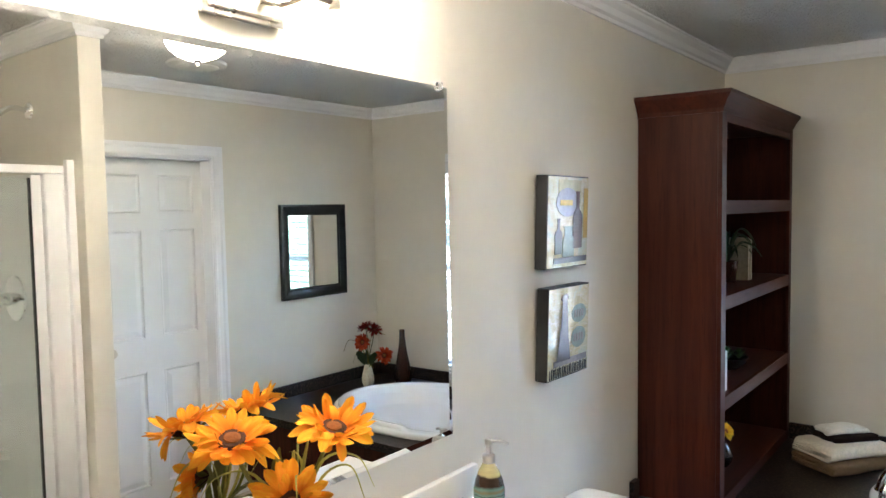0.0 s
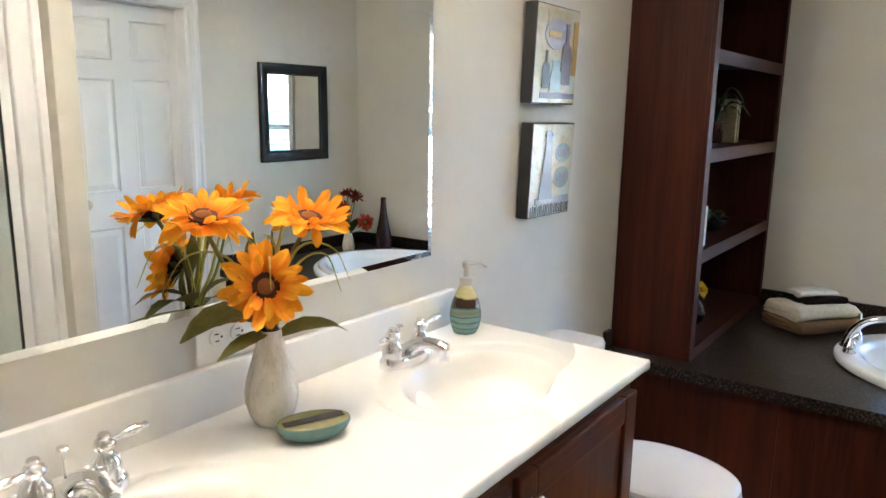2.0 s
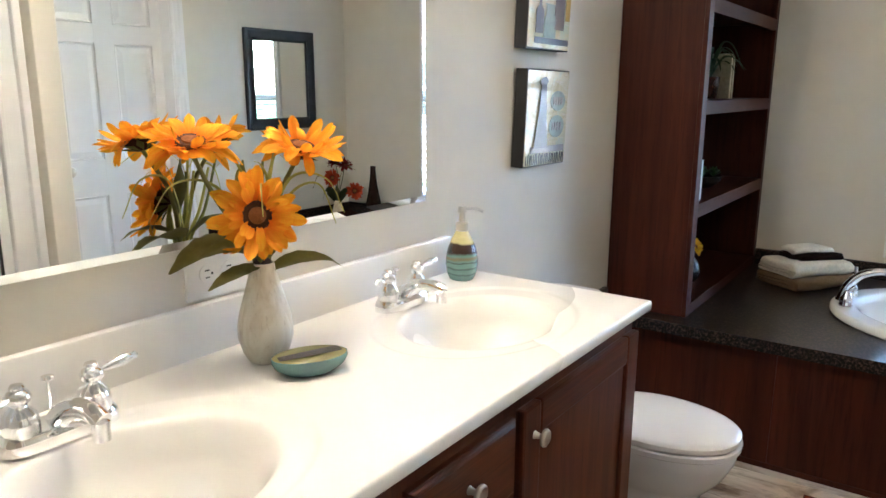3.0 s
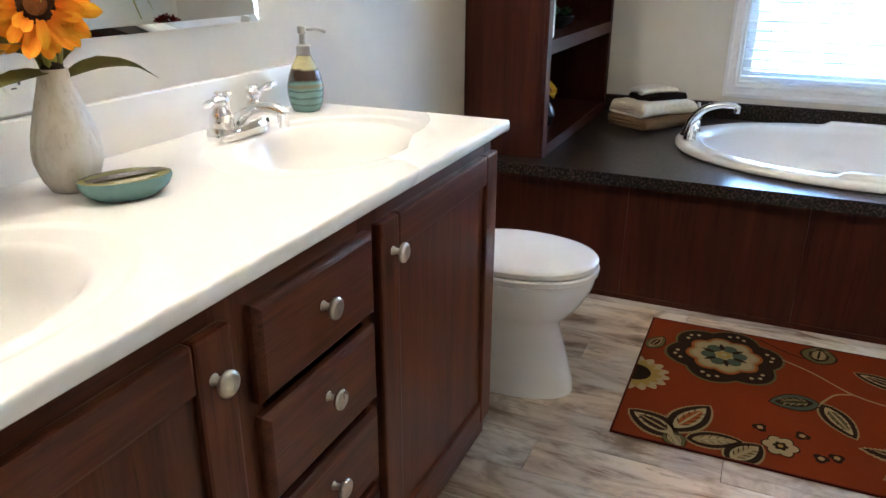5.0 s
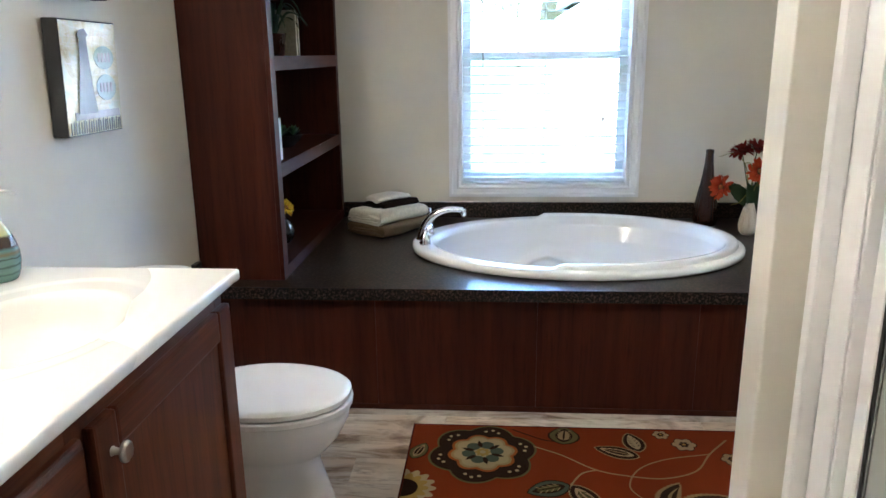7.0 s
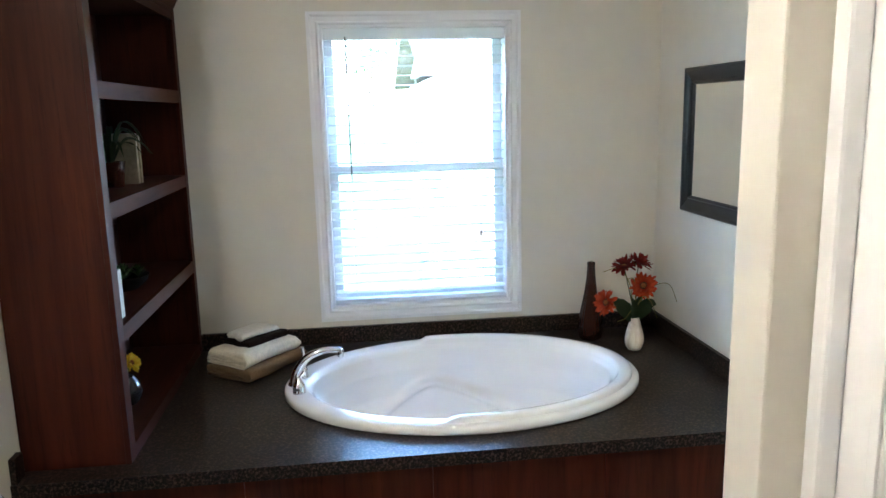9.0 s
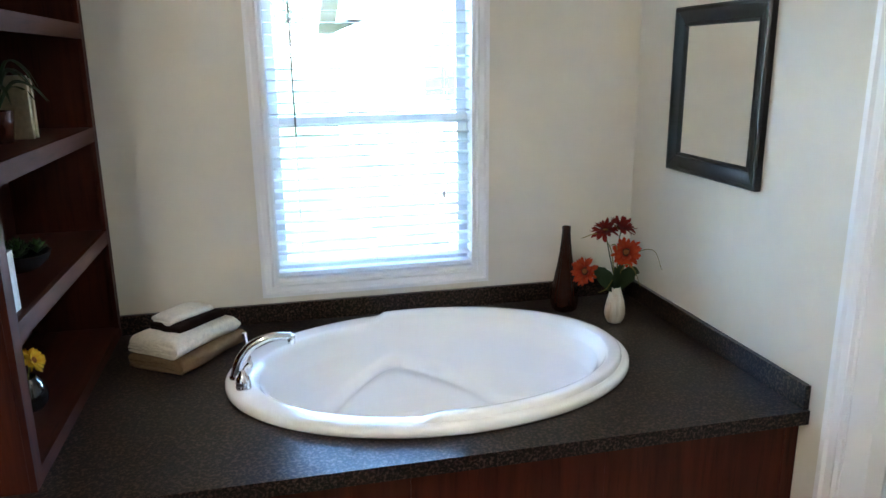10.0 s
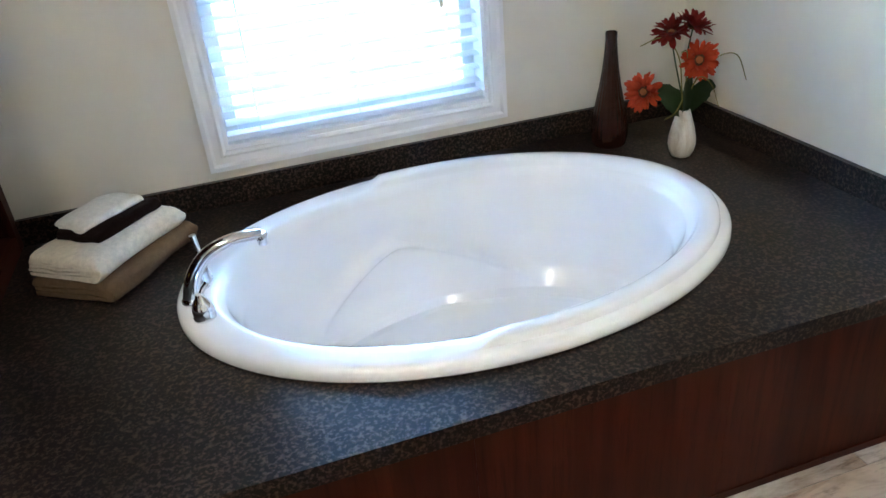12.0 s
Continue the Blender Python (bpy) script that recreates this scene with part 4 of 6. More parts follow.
part("back", boxed(BW, BW + 0.008, B0 + 0.0195, B1 - 0.0195, DZ + 0.001, BZ), CHERRY, bc)
part("top", boxed(BW, BF - 0.0005, B0 + 0.0195, B1 - 0.0195, BZ - 0.020, BZ), CHERRY_H, bc)
for y0, y1 in ((B0, B0 + 0.055), (B1 - 0.046, B1)):
    part("face_stile", boxed(BF, BF + 0.016, y0, y1, DZ + 0.001, BZ, bev=0.001), CHERRY, bc)
part("face_rail", boxed(BF, BF + 0.0155, B0 + 0.0552, B1 - 0.0462, BZ - 0.045, BZ, bev=0.001), CHERRY_H, bc)
part("face_rail", boxed(BF, BF + 0.0155, B0 + 0.0552, B1 - 0.0462, DZ + 0.001, DZ + 0.045, bev=0.001), CHERRY_H, bc)
SHELVES = (0.918, 1.297, 1.652)
for z in SHELVES:
    s = part("shelf", boxed(BW + 0.009, BF - 0.001, B0 + 0.0195, B1 - 0.0195, z - 0.020, z), CHERRY_H, bc)
    part("shelf_edge", boxed(BF, BF + 0.0155, B0 + 0.0552, B1 - 0.0462, z - 0.050, z + 0.001, bev=0.0015), SHELF_EDGE, s)
part("bottom", boxed(BW + 0.009, BF - 0.001, B0 + 0.0195, B1 - 0.0195, DZ + 0.022, DZ + 0.040), CHERRY_H, bc)
cprof = [(0.0, 1.972), (0.004, 1.972), (0.006, 1.987), (0.013, 1.995), (0.020, 2.012), (0.032, 2.026), (0.036, 2.032), (0.040, 2.034), (0.040, 2.048), (0.0, 2.048)]
bm = sweep([(-o, z) for o, z in cprof], [(BW, B0), (BF + 0.016, B0), (BF + 0.016, B1 - 0.03)])
part("cornice", bm, CHERRY_H, bc, "moulded cherry cornice", smooth=True, angle=30)
part("cap", boxed(BW, BF + 0.0155, B0 + 0.0005, B1, BZ + 0.0005, 2.044), CHERRY_H, bc)

# ---------------------------------------------------------------- toilet
toi = thing("toilet", (LEFT + 0.006, 1.842, 0.0), 0, "white two-piece toilet with closed oval lid", "toilet")


def egg(cx, z, back, front, half, k=40):
    out = []
    for i in range(k):
        a = 2 * math.pi * i / k
        c, s = math.cos(a), math.sin(a)
        out.append((cx + (front if c > 0 else back) * c, half * math.copysign(abs(s) ** 0.9, s), z))
    return out


rr = [egg(0.46, 0.001, 0.22, 0.198, 0.104), egg(0.46, 0.03, 0.22, 0.195, 0.102), egg(0.46, 0.13, 0.20, 0.166, 0.090), egg(0.46, 0.195, 0.20, 0.146, 0.086), egg(0.46, 0.222, 0.20, 0.146, 0.090), egg(0.465, 0.245, 0.22, 0.166, 0.112), egg(0.465, 0.29, 0.24, 0.202, 0.142), egg(0.465, 0.338, 0.24, 0.226, 0.166), egg(0.465, 0.362, 0.24, 0.231, 0.166), egg(0.465, 0.373, 0.24, 0.227, 0.163)]
part("bowl", loft(bmesh.new(), rr), PORCELAIN, toi, smooth=True, angle=60)
rr = [egg(0.465, z - 0.010, 0.205 - d, 0.240 - d, 0.171 - d) for z, d in ((0.3845, 0.006), (0.388, 0.001), (0.402, 0.0), (0.406, 0.004))]
part("seat", loft(bmesh.new(), rr), SEAT_PLASTIC, toi, smooth=True)
rr = [egg(0.465, z - 0.010, 0.202 - d, 0.236 - d, 0.168 - d) for z, d in ((0.4085, 0.004), (0.412, 0.0), (0.425, 0.0), (0.431, 0.006), (0.433, 0.02), (0.434, 0.08))]
part("lid", loft(bmesh.new(), rr), SEAT_PLASTIC, toi, smooth=True)
part("tank_base", boxed(0.03, 0.30, -0.13, 0.13, 0.18, 0.379, bev=0.02), PORCELAIN, toi, smooth=True)
rr = [ring(0.115, 0, z, 0.095 * g, 0.215 * g, 40, 5.0) for z, g in ((0.380, 0.90), (0.39, 0.93), (0.53, 0.97), (0.664, 1.0))]
part("tank", loft(bmesh.new(), rr), PORCELAIN, toi, smooth=True)
rr = [ring(0.117, 0, z, 0.103 * g, 0.226 * g, 40, 5.0) for z, g in ((0.6645, 0.98), (0.669, 1.0), (0.692, 1.0), (0.702, 0.97), (0.705, 0.90))]
part("tank_lid", loft(bmesh.new(), rr), PORCELAIN, toi, smooth=True)
part("flush_lever", tube([(0.206, -0.15, 0.622), (0.222, -0.15, 0.622), (0.226, -0.11, 0.617), (0.226, -0.085, 0.614)], [0.009, 0.008, 0.006, 0.007], 12), CHROME, toi, "chrome flush lever", smooth=True)
for s in (-1, 1):
    part("hinge", lathe([(0.012, 0.386), (0.012, 0.420), (0.008, 0.426)], 14, (0.262, s * 0.075, 0)), SEAT_PLASTIC, toi, smooth=True)
    part("bolt_cap", lathe([(0.012, 0.0), (0.011, 0.012), (0.006, 0.017)], 14, (0.40, s * 0.118, 0.001)), SEAT_PLASTIC, toi, smooth=True)

# ---------------------------------------------------------------- pictures and framed mirror
def make_collage():
    m, n, l, p = nodes_of("glossy collage paint with reflection streaks")
    v = coords(n, l)
    a, b = noise_tex(n, l, v, 11.0, 6.0, 0.66, 1.2), noise_tex(n, l, coords(n, l, (1, 3, 16)), 7.0, 5.0, 0.65, 0.8)
    wave = noise_tex(n, l, coords(n, l, (1, 5, 34)), 1.0, 2.0, 0.5, 0.8)
    c = ramp(n, l, a, ((0.30, (0.16, 0.12, 0.08)), (0.40, (0.45, 0.36, 0.19)), (0.52, (0.58, 0.52, 0.33)), (0.62, (0.50, 0.54, 0.42)), (0.72, (0.34, 0.40, 0.36))))
    # pale level streaks: the blind's reflection put into the base colour
    c = mix_rgb(n, l, ramp(n, l, b, ((0.52, 0.0), (0.66, 0.7))), c, (0.66, 0.63, 0.55))
    l.new(c, p.inputs["Base Color"])
    p.inputs["Roughness"].default_value, p.inputs["Coat Weight"].default_value, p.inputs["Coat Roughness"].default_value = 0.5, 0.5, 0.05
    p.inputs["Specular IOR Level"].default_value = 0.15
    bump(n, l, p, wave, 0.5, 0.004)
    return m


ART_A = make_collage()
ART = {k: plain(k + " art paint", c, 0.40, grain=60.0, vary=0.5, relief=0.25, coat=0.35, spec=0.15) for k, c in
       {"plum": (0.060, 0.050, 0.068), "wine": (0.075, 0.028, 0.022), "teal": (0.30, 0.38, 0.34), "yellow": (0.62, 0.38, 0.045), "grey": (0.34, 0.31, 0.30), "white": (0.700, 0.690, 0.660), "black": (0.012, 0.012, 0.014), "tan": (0.52, 0.44, 0.24)}.items()}
PW, PH, PD = 0.272, 0.287, 0.040


def flat_piece(name, outline, material, parent, lift, thick=0.0008):
    """A thin cut-out on a picture; outline in (across, up), standing on the face that looks along +x."""
    rr = [[(d, u, v) for u, v in outline] for d in (lift, lift + thick)]
    return part(name, loft(bmesh.new(), rr), material, parent)


def bottle(cx, z0, w, h, neck=0.32):
    half = [(w / 2, 0), (w / 2, h * 0.55), (w * 0.42, h * 0.62), (w * neck / 2, h * 0.70), (w * neck / 2, h * 0.97), (w * neck / 2 * 1.3, h * 0.97), (w * neck / 2 * 1.3, h)]
    return [(cx + a, z0 + b) for a, b in half] + [(cx - a, z0 + b) for a, b in half[::-1]]


def disc2(cx, cz, rx, rz, k=22):
    return [(cx + rx * math.cos(2 * math.pi * i / k), cz + rz * math.sin(2 * math.pi * i / k)) for i in range(k)]


def rect2(x0, x1, z0, z1):
    return [(x0, z0), (x1, z0), (x1, z1), (x0, z1)]


def picture(z, tilt, label):
    p = thing("canvas_picture", (LEFT + 0.001, 1.930, z), 0, label, "picture", "pictures over the toilet")
    p.matrix_basis = pose(LEFT + 0.001, 1.930, z, tilt, 1.6, 0)
    part("canvas", boxed(0, PD, -PW / 2, PW / 2, 0, PH, bev=0.003), BLACK_CANVAS, p)
    part("art_sheet", boxed(PD + 0.0002, PD + 0.0014, -PW / 2 + 0.004, PW / 2 - 0.004, 0.004, PH - 0.004), ART_A, p, "glossy painted collage")
    return p


p = picture(1.449, -0.4, "square glossy collage of wine bottles, black edges")
F = PD + 0.0015
flat_piece("panel_patch", rect2(-0.07, 0.08, 0.20, 0.275), ART["tan"], p, F)
flat_piece("round_label", disc2(-0.01, 0.205, 0.075, 0.045), ART["grey"], p, F + 0.001)
flat_piece("yellow_band", rect2(-0.060, 0.020, 0.195, 0.212), ART["yellow"], p, F + 0.002)
flat_piece("bottle", bottle(0.055, 0.060, 0.062, 0.180), ART["wine"], p, F + 0.003)
flat_piece("bottle", bottle(-0.070, 0.045, 0.046, 0.110), ART["plum"], p, F + 0.003)
flat_piece("pitcher", bottle(-0.005, 0.035, 0.075, 0.095, 0.7), ART["teal"], p, F + 0.003)
flat_piece("ground_band", rect2(-0.095, 0.125, 0.016, 0.034), ART["plum"], p, F + 0.001)
flat_piece("side_band", rect2(0.100, 0.128, 0.09, 0.25), ART["yellow"], p, F + 0.0005)
p = picture(1.105, -0.6, "square glossy collage of a tall bottle, black edges")
flat_piece("tower_bottle", [(-0.085, 0.055), (0.005, 0.055), (-0.010, 0.13), (-0.020, 0.22), (-0.022, 0.245), (-0.012, 0.252), (-0.028, 0.266), (-0.052, 0.262), (-0.064, 0.25), (-0.054, 0.24), (-0.062, 0.17)], ART["plum"], p, F + 0.003)
flat_piece("round_label", disc2(0.062, 0.195, 0.050, 0.030), ART["teal"], p, F + 0.001)
flat_piece("round_label", disc2(0.062, 0.118, 0.050, 0.034), ART["teal"], p, F + 0.001)
for cz in (0.195, 0.118):
    for i in range(4):
        flat_piece("letter_bar", rect2(0.030 + i * 0.017, 0.040 + i * 0.017, cz - 0.012, cz + 0.012), ART["grey"], p, F + 0.002)
flat_piece("mauve_band", rect2(-0.100, 0.120, 0.040, 0.060), ART["grey"], p, F + 0.001)
for i in range(22):
    u = -0.126 + i * 0.0116
    flat_piece("fringe", [(u, 0.006), (u + 0.006, 0.006), (u + 0.005 + 0.003 * (i % 3), 0.034 + 0.006 * (i % 2)), (u + 0.002, 0.036)], ART["black"], p, F + 0.001)

fm = thing("framed_mirror", (RIGHT - 0.001, 3.112, 1.100), 0, "rectangular mirror in a black moulded wooden frame", "mirror")
fw, fh = 0.556, 0.597
fprof = [(0.0, 0.0), (0.0, 0.020), (0.006, 0.026), (0.016, 0.026), (0.024, 0.021), (0.040, 0.017), (0.054, 0.014), (0.060, 0.018), (0.066, 0.014), (0.070, 0.007), (0.070, 0.0)]
sides = [((-fw / 2, 0), (fw / 2, 0)), ((fw / 2, 0), (fw / 2, fh)), ((fw / 2, fh), (-fw / 2, fh)), ((-fw / 2, fh), (-fw / 2, 0))]
for a, b in sides:
    a, b = Vector(a), Vector(b)
    d = (b - a).normalized()
    nrm = Vector((-d.y, d.x))
    rr = [[(-h, *(a + nrm * o + d * o)) for o, h in fprof], [(-h, *(b + nrm * o - d * o)) for o, h in fprof]]
    part("frame_side", loft(bmesh.new(), rr), BLACK_WOOD, fm, smooth=True, angle=25)
part("mirror_glass", boxed(-0.008, -0.004, -fw / 2 + 0.066, fw / 2 - 0.066, 0.066, fh - 0.066), SILVERED, fm, "silvered mirror glass")

# ---------------------------------------------------------------- things on the vanity
vase = thing("flower_vase", (-0.934, 0.726, VZ), 0, "cream speckled stoneware vase on the vanity", "vase")
part("body", lathe([(0.026, 0.0), (0.030, 0.002), (0.040, 0.018), (0.048, 0.045), (0.0485, 0.062), (0.045, 0.085), (0.036, 0.118), (0.027, 0.148), (0.0215, 0.168), (0.0205, 0.177), (0.0185, 0.179), (0.0165, 0.174), (0.018, 0.150)], 36, (0, 0, 0), True, True), STONEWARE, vase, smooth=True, angle=70)


def petal_mesh(name, length, width, material, curl, cup):
    bm = bmesh.new()
    rows = []
    for i in range(9):
        t = i / 8
        w = width * (0.30 + 0.70 * math.sin(math.pi * min(1.0, 0.06 + 0.62 * t)) ** 1.2) * (1.0 if t < 0.72 else math.sqrt(max(0.06, 1 - ((t - 0.72) / 0.29) ** 2)))
        row = []
        for s in (-1, -0.5, 0, 0.5, 1):
            tooth = length * (0.035 if s == 0 else -0.02 if abs(s) == 0.5 else 0.0) * max(0.0, t - 0.8) / 0.2
            groove = 0.05 * width * (1 if abs(s) == 0.5 else 0) * math.sin(math.pi * t)
            row.append(bm.verts.new((length * t + tooth, s * w / 2, curl * t * t * length + cup * abs(s) * w + groove - 0.15 * length * math.sin(math.pi * t) * curl)))
        rows.append(row)
    for a, b in zip(rows, rows[1:]):
        for j in range(4):
            bm.faces.new((a[j], a[j + 1], b[j + 1], b[j]))
    return done(name, bm, material, True, 180)


def blossom(parent, at, facing, r, petals, name="flower", rings=((20, 1.0, 0), (18, 0.94, 15), (15, 0.80, 32)), disc=0.32, seed=1, label="", mats=(SEED, SEED_MID)):
    """A daisy-shaped bloom: seed head, petals in rings."""
    rnd = random.Random(seed)
    d = Vector(facing).normalized()
    m = Matrix.Translation(at) @ d.to_track_quat("Z", "Y").to_matrix().to_4x4()
    head = part(name, lathe([(r * disc * 0.4, -r * 0.22), (r * disc * 0.95, -r * 0.06), (r * disc, r * 0.03), (r * disc * 0.86, r * 0.10), (r * disc * 0.45, r * 0.085)], 18), mats[0], parent, label, smooth=True)
    head.matrix_basis = m
    part("seed_centre", lathe([(r * disc * 0.55, r * 0.06), (r * disc * 0.52, r * 0.12), (r * disc * 0.3, r * 0.145)], 16), mats[1], head, smooth=True)
    for n, size, lift in rings:
        off = rnd.uniform(0, 6.28)
        for i in range(n):
            a = off + 2 * math.pi * (i + rnd.uniform(-0.25, 0.25)) / n
            ob = new("petal", rnd.choice(petals))
            ob.parent = head
            s = size * rnd.uniform(0.78, 1.08)
            ob.matrix_basis = pose(0, 0, 0, 0, 0, math.degrees(a)) @ pose(r * disc * 0.55, 0, 0.001, rnd.uniform(-26, 26), -lift + rnd.uniform(-20, 14), rnd.uniform(-9, 9)) @ Matrix.Diagonal((s, s, s, 1))
    cal = bmesh.new()
    for i in range(9):
        a = 2 * math.pi * i / 9
        c, s2 = math.cos(a), math.sin(a)
        vs = [cal.verts.new(q) for q in ((c * r * 0.1, s2 * r * 0.1, -r * 0.24), (c * r * 0.34 - s2 * r * 0.09, s2 * r * 0.34 + c * r * 0.09, -r * 0.10), (c * r * 0.62, s2 * r * 0.62, -r * 0.03), (c * r * 0.34 + s2 * r * 0.09, s2 * r * 0.34 - c * r * 0.09, -r * 0.10))]
        cal.faces.new(vs)
    bmesh.ops.solidify(cal, geom=cal.faces[:], thickness=0.0008)
    part("calyx", cal, LEAF, head)
    return head


def leaf(parent, ctrl, width, material=LEAF, name="leaf", up=(0, 0, 1), fold=0.12):
    pts = curve_points(ctrl, 5)
    n = len(pts)
    bm = bmesh.new()
    rows = []
    for i, q in enumerate(pts):
        t = i / (n - 1)
        d = (pts[min(i + 1, n - 1)] - pts[max(i - 1, 0)]).normalized()
        side = d.cross(Vector(up)).normalized()
        nrm = side.cross(d)
        w = width * (0.06 + math.sin(math.pi * t ** 0.8) * (1 - 0.25 * t)) / 2 * (1 + 0.06 * math.sin(i * 2.3))
        rows.append([bm.verts.new(q + side * w * s + nrm * abs(s) * w * 2 * fold) for s in (-1, -0.5, 0, 0.5, 1)])
    for a, b in zip(rows, rows[1:]):
        for j in range(4):
            bm.faces.new((a[j], a[j + 1], b[j + 1], b[j]))
    bmesh.ops.solidify(bm, geom=bm.faces[:], thickness=0.0009)
    return part(name, bm, material, parent, smooth=True, angle=60)


def stem(parent, ctrl, r0, r1, material=STEM, name="stem", steps=7):
    pts = curve_points(ctrl, steps)
    return part(name, tube(pts, [r0 + (r1 - r0) * i / (len(pts) - 1) for i in range(len(pts))], 8), material, parent, smooth=True)


R = 0.074
SUNP = [petal_mesh("petal", R * 0.86, R * w, SUN_PETAL, c, u) for w, c, u in ((0.30, 0.14, 0.14), (0.34, -0.22, 0.10), (0.28, 0.34, 0.18), (0.32, -0.42, 0.12), (0.30, 0.05, -0.12))]
bq = thing("sunflower_bouquet", (-0.934, 0.726, VZ), 0, "artificial orange sunflowers with leaves and grass blades", "flowers")
A, B, C = Vector((0.020, -0.024, 0.266)), Vector((0.012, 0.088, 0.370)), Vector((-0.046, -0.096, 0.386))
blossom(bq, A, (0.88, -0.62, 0.22), R, SUNP, seed=3, label="orange sunflower with a dark seed head", rings=((20, 1.0, 0), (18, 0.92, 12), (14, 0.72, 26)), disc=0.37)
blossom(bq, B, (0.34, -0.08, 0.94), R * 1.04, SUNP, seed=5, label="orange sunflower with a dark seed head", rings=((19, 1.0, 0), (17, 0.94, 12), (13, 0.78, 24)), disc=0.36)
blossom(bq, C, (0.30, -0.18, 0.94), R * 1.04, SUNP, seed=8, label="orange sunflower with a dark seed head", rings=((19, 1.0, 0), (17, 0.94, 12), (13, 0.78, 24)), disc=0.36)
N = Vector((0, 0, 0.160))
stem(bq, [N + Vector((0.004, -0.003, -0.07)), N + Vector((0.004, -0.008, 0.02)), N + Vector((0.008, -0.02, 0.06)), A + Vector((-0.014, 0.010, -0.006))], 0.0048, 0.0038)
stem(bq, [N + Vector((0.002, 0.006, -0.07)), N + Vector((0.004, 0.012, 0.03)), N + Vector((0.006, 0.04, 0.13)), B - Vector((0.004, 0.004, 0.014))], 0.0048, 0.0038, LEAF)
stem(bq, [N + Vector((-0.006, -0.004, -0.07)), N + Vector((-0.010, -0.01, 0.03)), N + Vector((-0.05, -0.05, 0.13)), C - Vector((0, 0, 0.014))], 0.0048, 0.0038, LEAF)
for ctrl, w, mt in (((N, N + Vector((0.03, 0.05, 0.018)), N + Vector((0.045, 0.105, 0.012)), N + Vector((0.05, 0.150, -0.012))), 0.046, LEAF),
                    ((N + Vector((0, 0, 0.015)), N + Vector((0.012, -0.05, 0.016)), N + Vector((0.024, -0.10, 0.012)), N + Vector((0.034, -0.14, 0.004))), 0.034, LEAF),
                    ((N + Vector((0, 0, 0.03)), N + Vector((-0.03, -0.05, 0.05)), N + Vector((-0.045, -0.10, 0.045)), N + Vector((-0.05, -0.15, 0.020))), 0.075, LEAF),
                    ((N + Vector((0, 0, 0.02)), N + Vector((-0.02, 0.04, 0.06)), N + Vector((-0.05, 0.07, 0.07)), N + Vector((-0.07, 0.10, 0.05))), 0.060, LEAF),
                    ((N + Vector((-0.02, -0.02, 0.08)), N + Vector((-0.030, -0.015, 0.12)), N + Vector((-0.032, -0.012, 0.16)), N + Vector((-0.028, -0.008, 0.195))), 0.034, LEAF),
                    ((N + Vector((-0.01, 0.0, 0.04)), N + Vector((0.010, -0.040, 0.055)), N + Vector((0.004, -0.085, 0.062)), N + Vector((-0.004, -0.125, 0.050))), 0.040, LEAF)):
    leaf(bq, ctrl, w, mt, up=(0.3, 0, 1))
rnd = random.Random(11)
for i in range(7):
    a, b = rnd.uniform(-0.012, 0.012), rnd.uniform(-0.012, 0.012)
    stem(bq, [N + Vector((a * 0.5, b * 0.5, -0.05)), N + Vector((a, b, 0.03)), N + Vector((a * 2.2 - 0.008, b * 2.4 + 0.006, 0.09)), N + Vector((a * 3.4 - 0.012, b * 3.8 + 0.010, rnd.uniform(0.12, 0.19)))], 0.0042, 0.0022, STEM if i % 2 else BLADE)
GRASS = (((0.0, 0.01, 0.10), (0.0, 0.02, 0.19), (0.004, 0.005, 0.225), (0.008, -0.015, 0.235)), ((0.0, 0.01, 0.10), (0.015, 0.06, 0.20), (0.045, 0.12, 0.195), (0.06, 0.150, 0.13)), ((0.0, 0.012, 0.08), (0.02, 0.05, 0.17), (0.06, 0.085, 0.19), (0.085, 0.10, 0.12)),
         ((0.0, 0.0, 0.10), (-0.01, -0.02, 0.20), (0.0, -0.06, 0.245), (0.012, -0.11, 0.22)), ((0.0, 0.0, 0.10), (0.012, 0.0, 0.17), (0.04, -0.03, 0.20), (0.065, -0.05, 0.15)), ((0.0, 0.004, 0.09), (-0.006, 0.022, 0.18), (-0.004, 0.035, 0.23), (0.0, 0.04, 0.26)),
         ((-0.01, 0.0, 0.09), (-0.05, -0.05, 0.19), (-0.07, -0.12, 0.20), (-0.08, -0.165, 0.14)), ((0.0, 0.0, 0.1), (0.0, 0.025, 0.2), (-0.02, 0.06, 0.24), (-0.03, 0.10, 0.22)))
for g in GRASS:
    pts = [N] + [N + Vector(q) * 0.98 - Vector((0, 0, 0.035)) for q in g]
    part("grass_blade", tube(curve_points(pts, 6), [0.0046 * (1 - 0.85 * i / 24) for i in range(25)], 6, flat=0.35), BLADE, bq, smooth=True)
part("moss", lathe([(0.008, 0.148), (0.0155, 0.158), (0.0175, 0.176), (0.014, 0.184), (0.006, 0.188)], 16), MOSS, bq, smooth=True)

soap = thing("soap_dispenser", (-0.972, 1.408, VZ), 0, "teal, brown and cream banded pottery soap dispenser", "soap dispenser")
part("bottle", lathe([(0.029, 0.0), (0.032, 0.002), (0.038, 0.018), (0.0415, 0.040), (0.0410, 0.058), (0.0355, 0.082), (0.0265, 0.104), (0.0175, 0.120), (0.0165, 0.124), (0.012, 0.125)], 36), SOAP_GLAZE, soap, smooth=True)
pump = part("pump", lathe([(0.0165, 0.1252), (0.0168, 0.128), (0.0168, 0.145), (0.013, 0.147), (0.0075, 0.148), (0.0070, 0.170), (0.0105, 0.172), (0.0105, 0.184), (0.008, 0.187)], 24), NICKEL, soap, "brushed metal pump top", smooth=True)
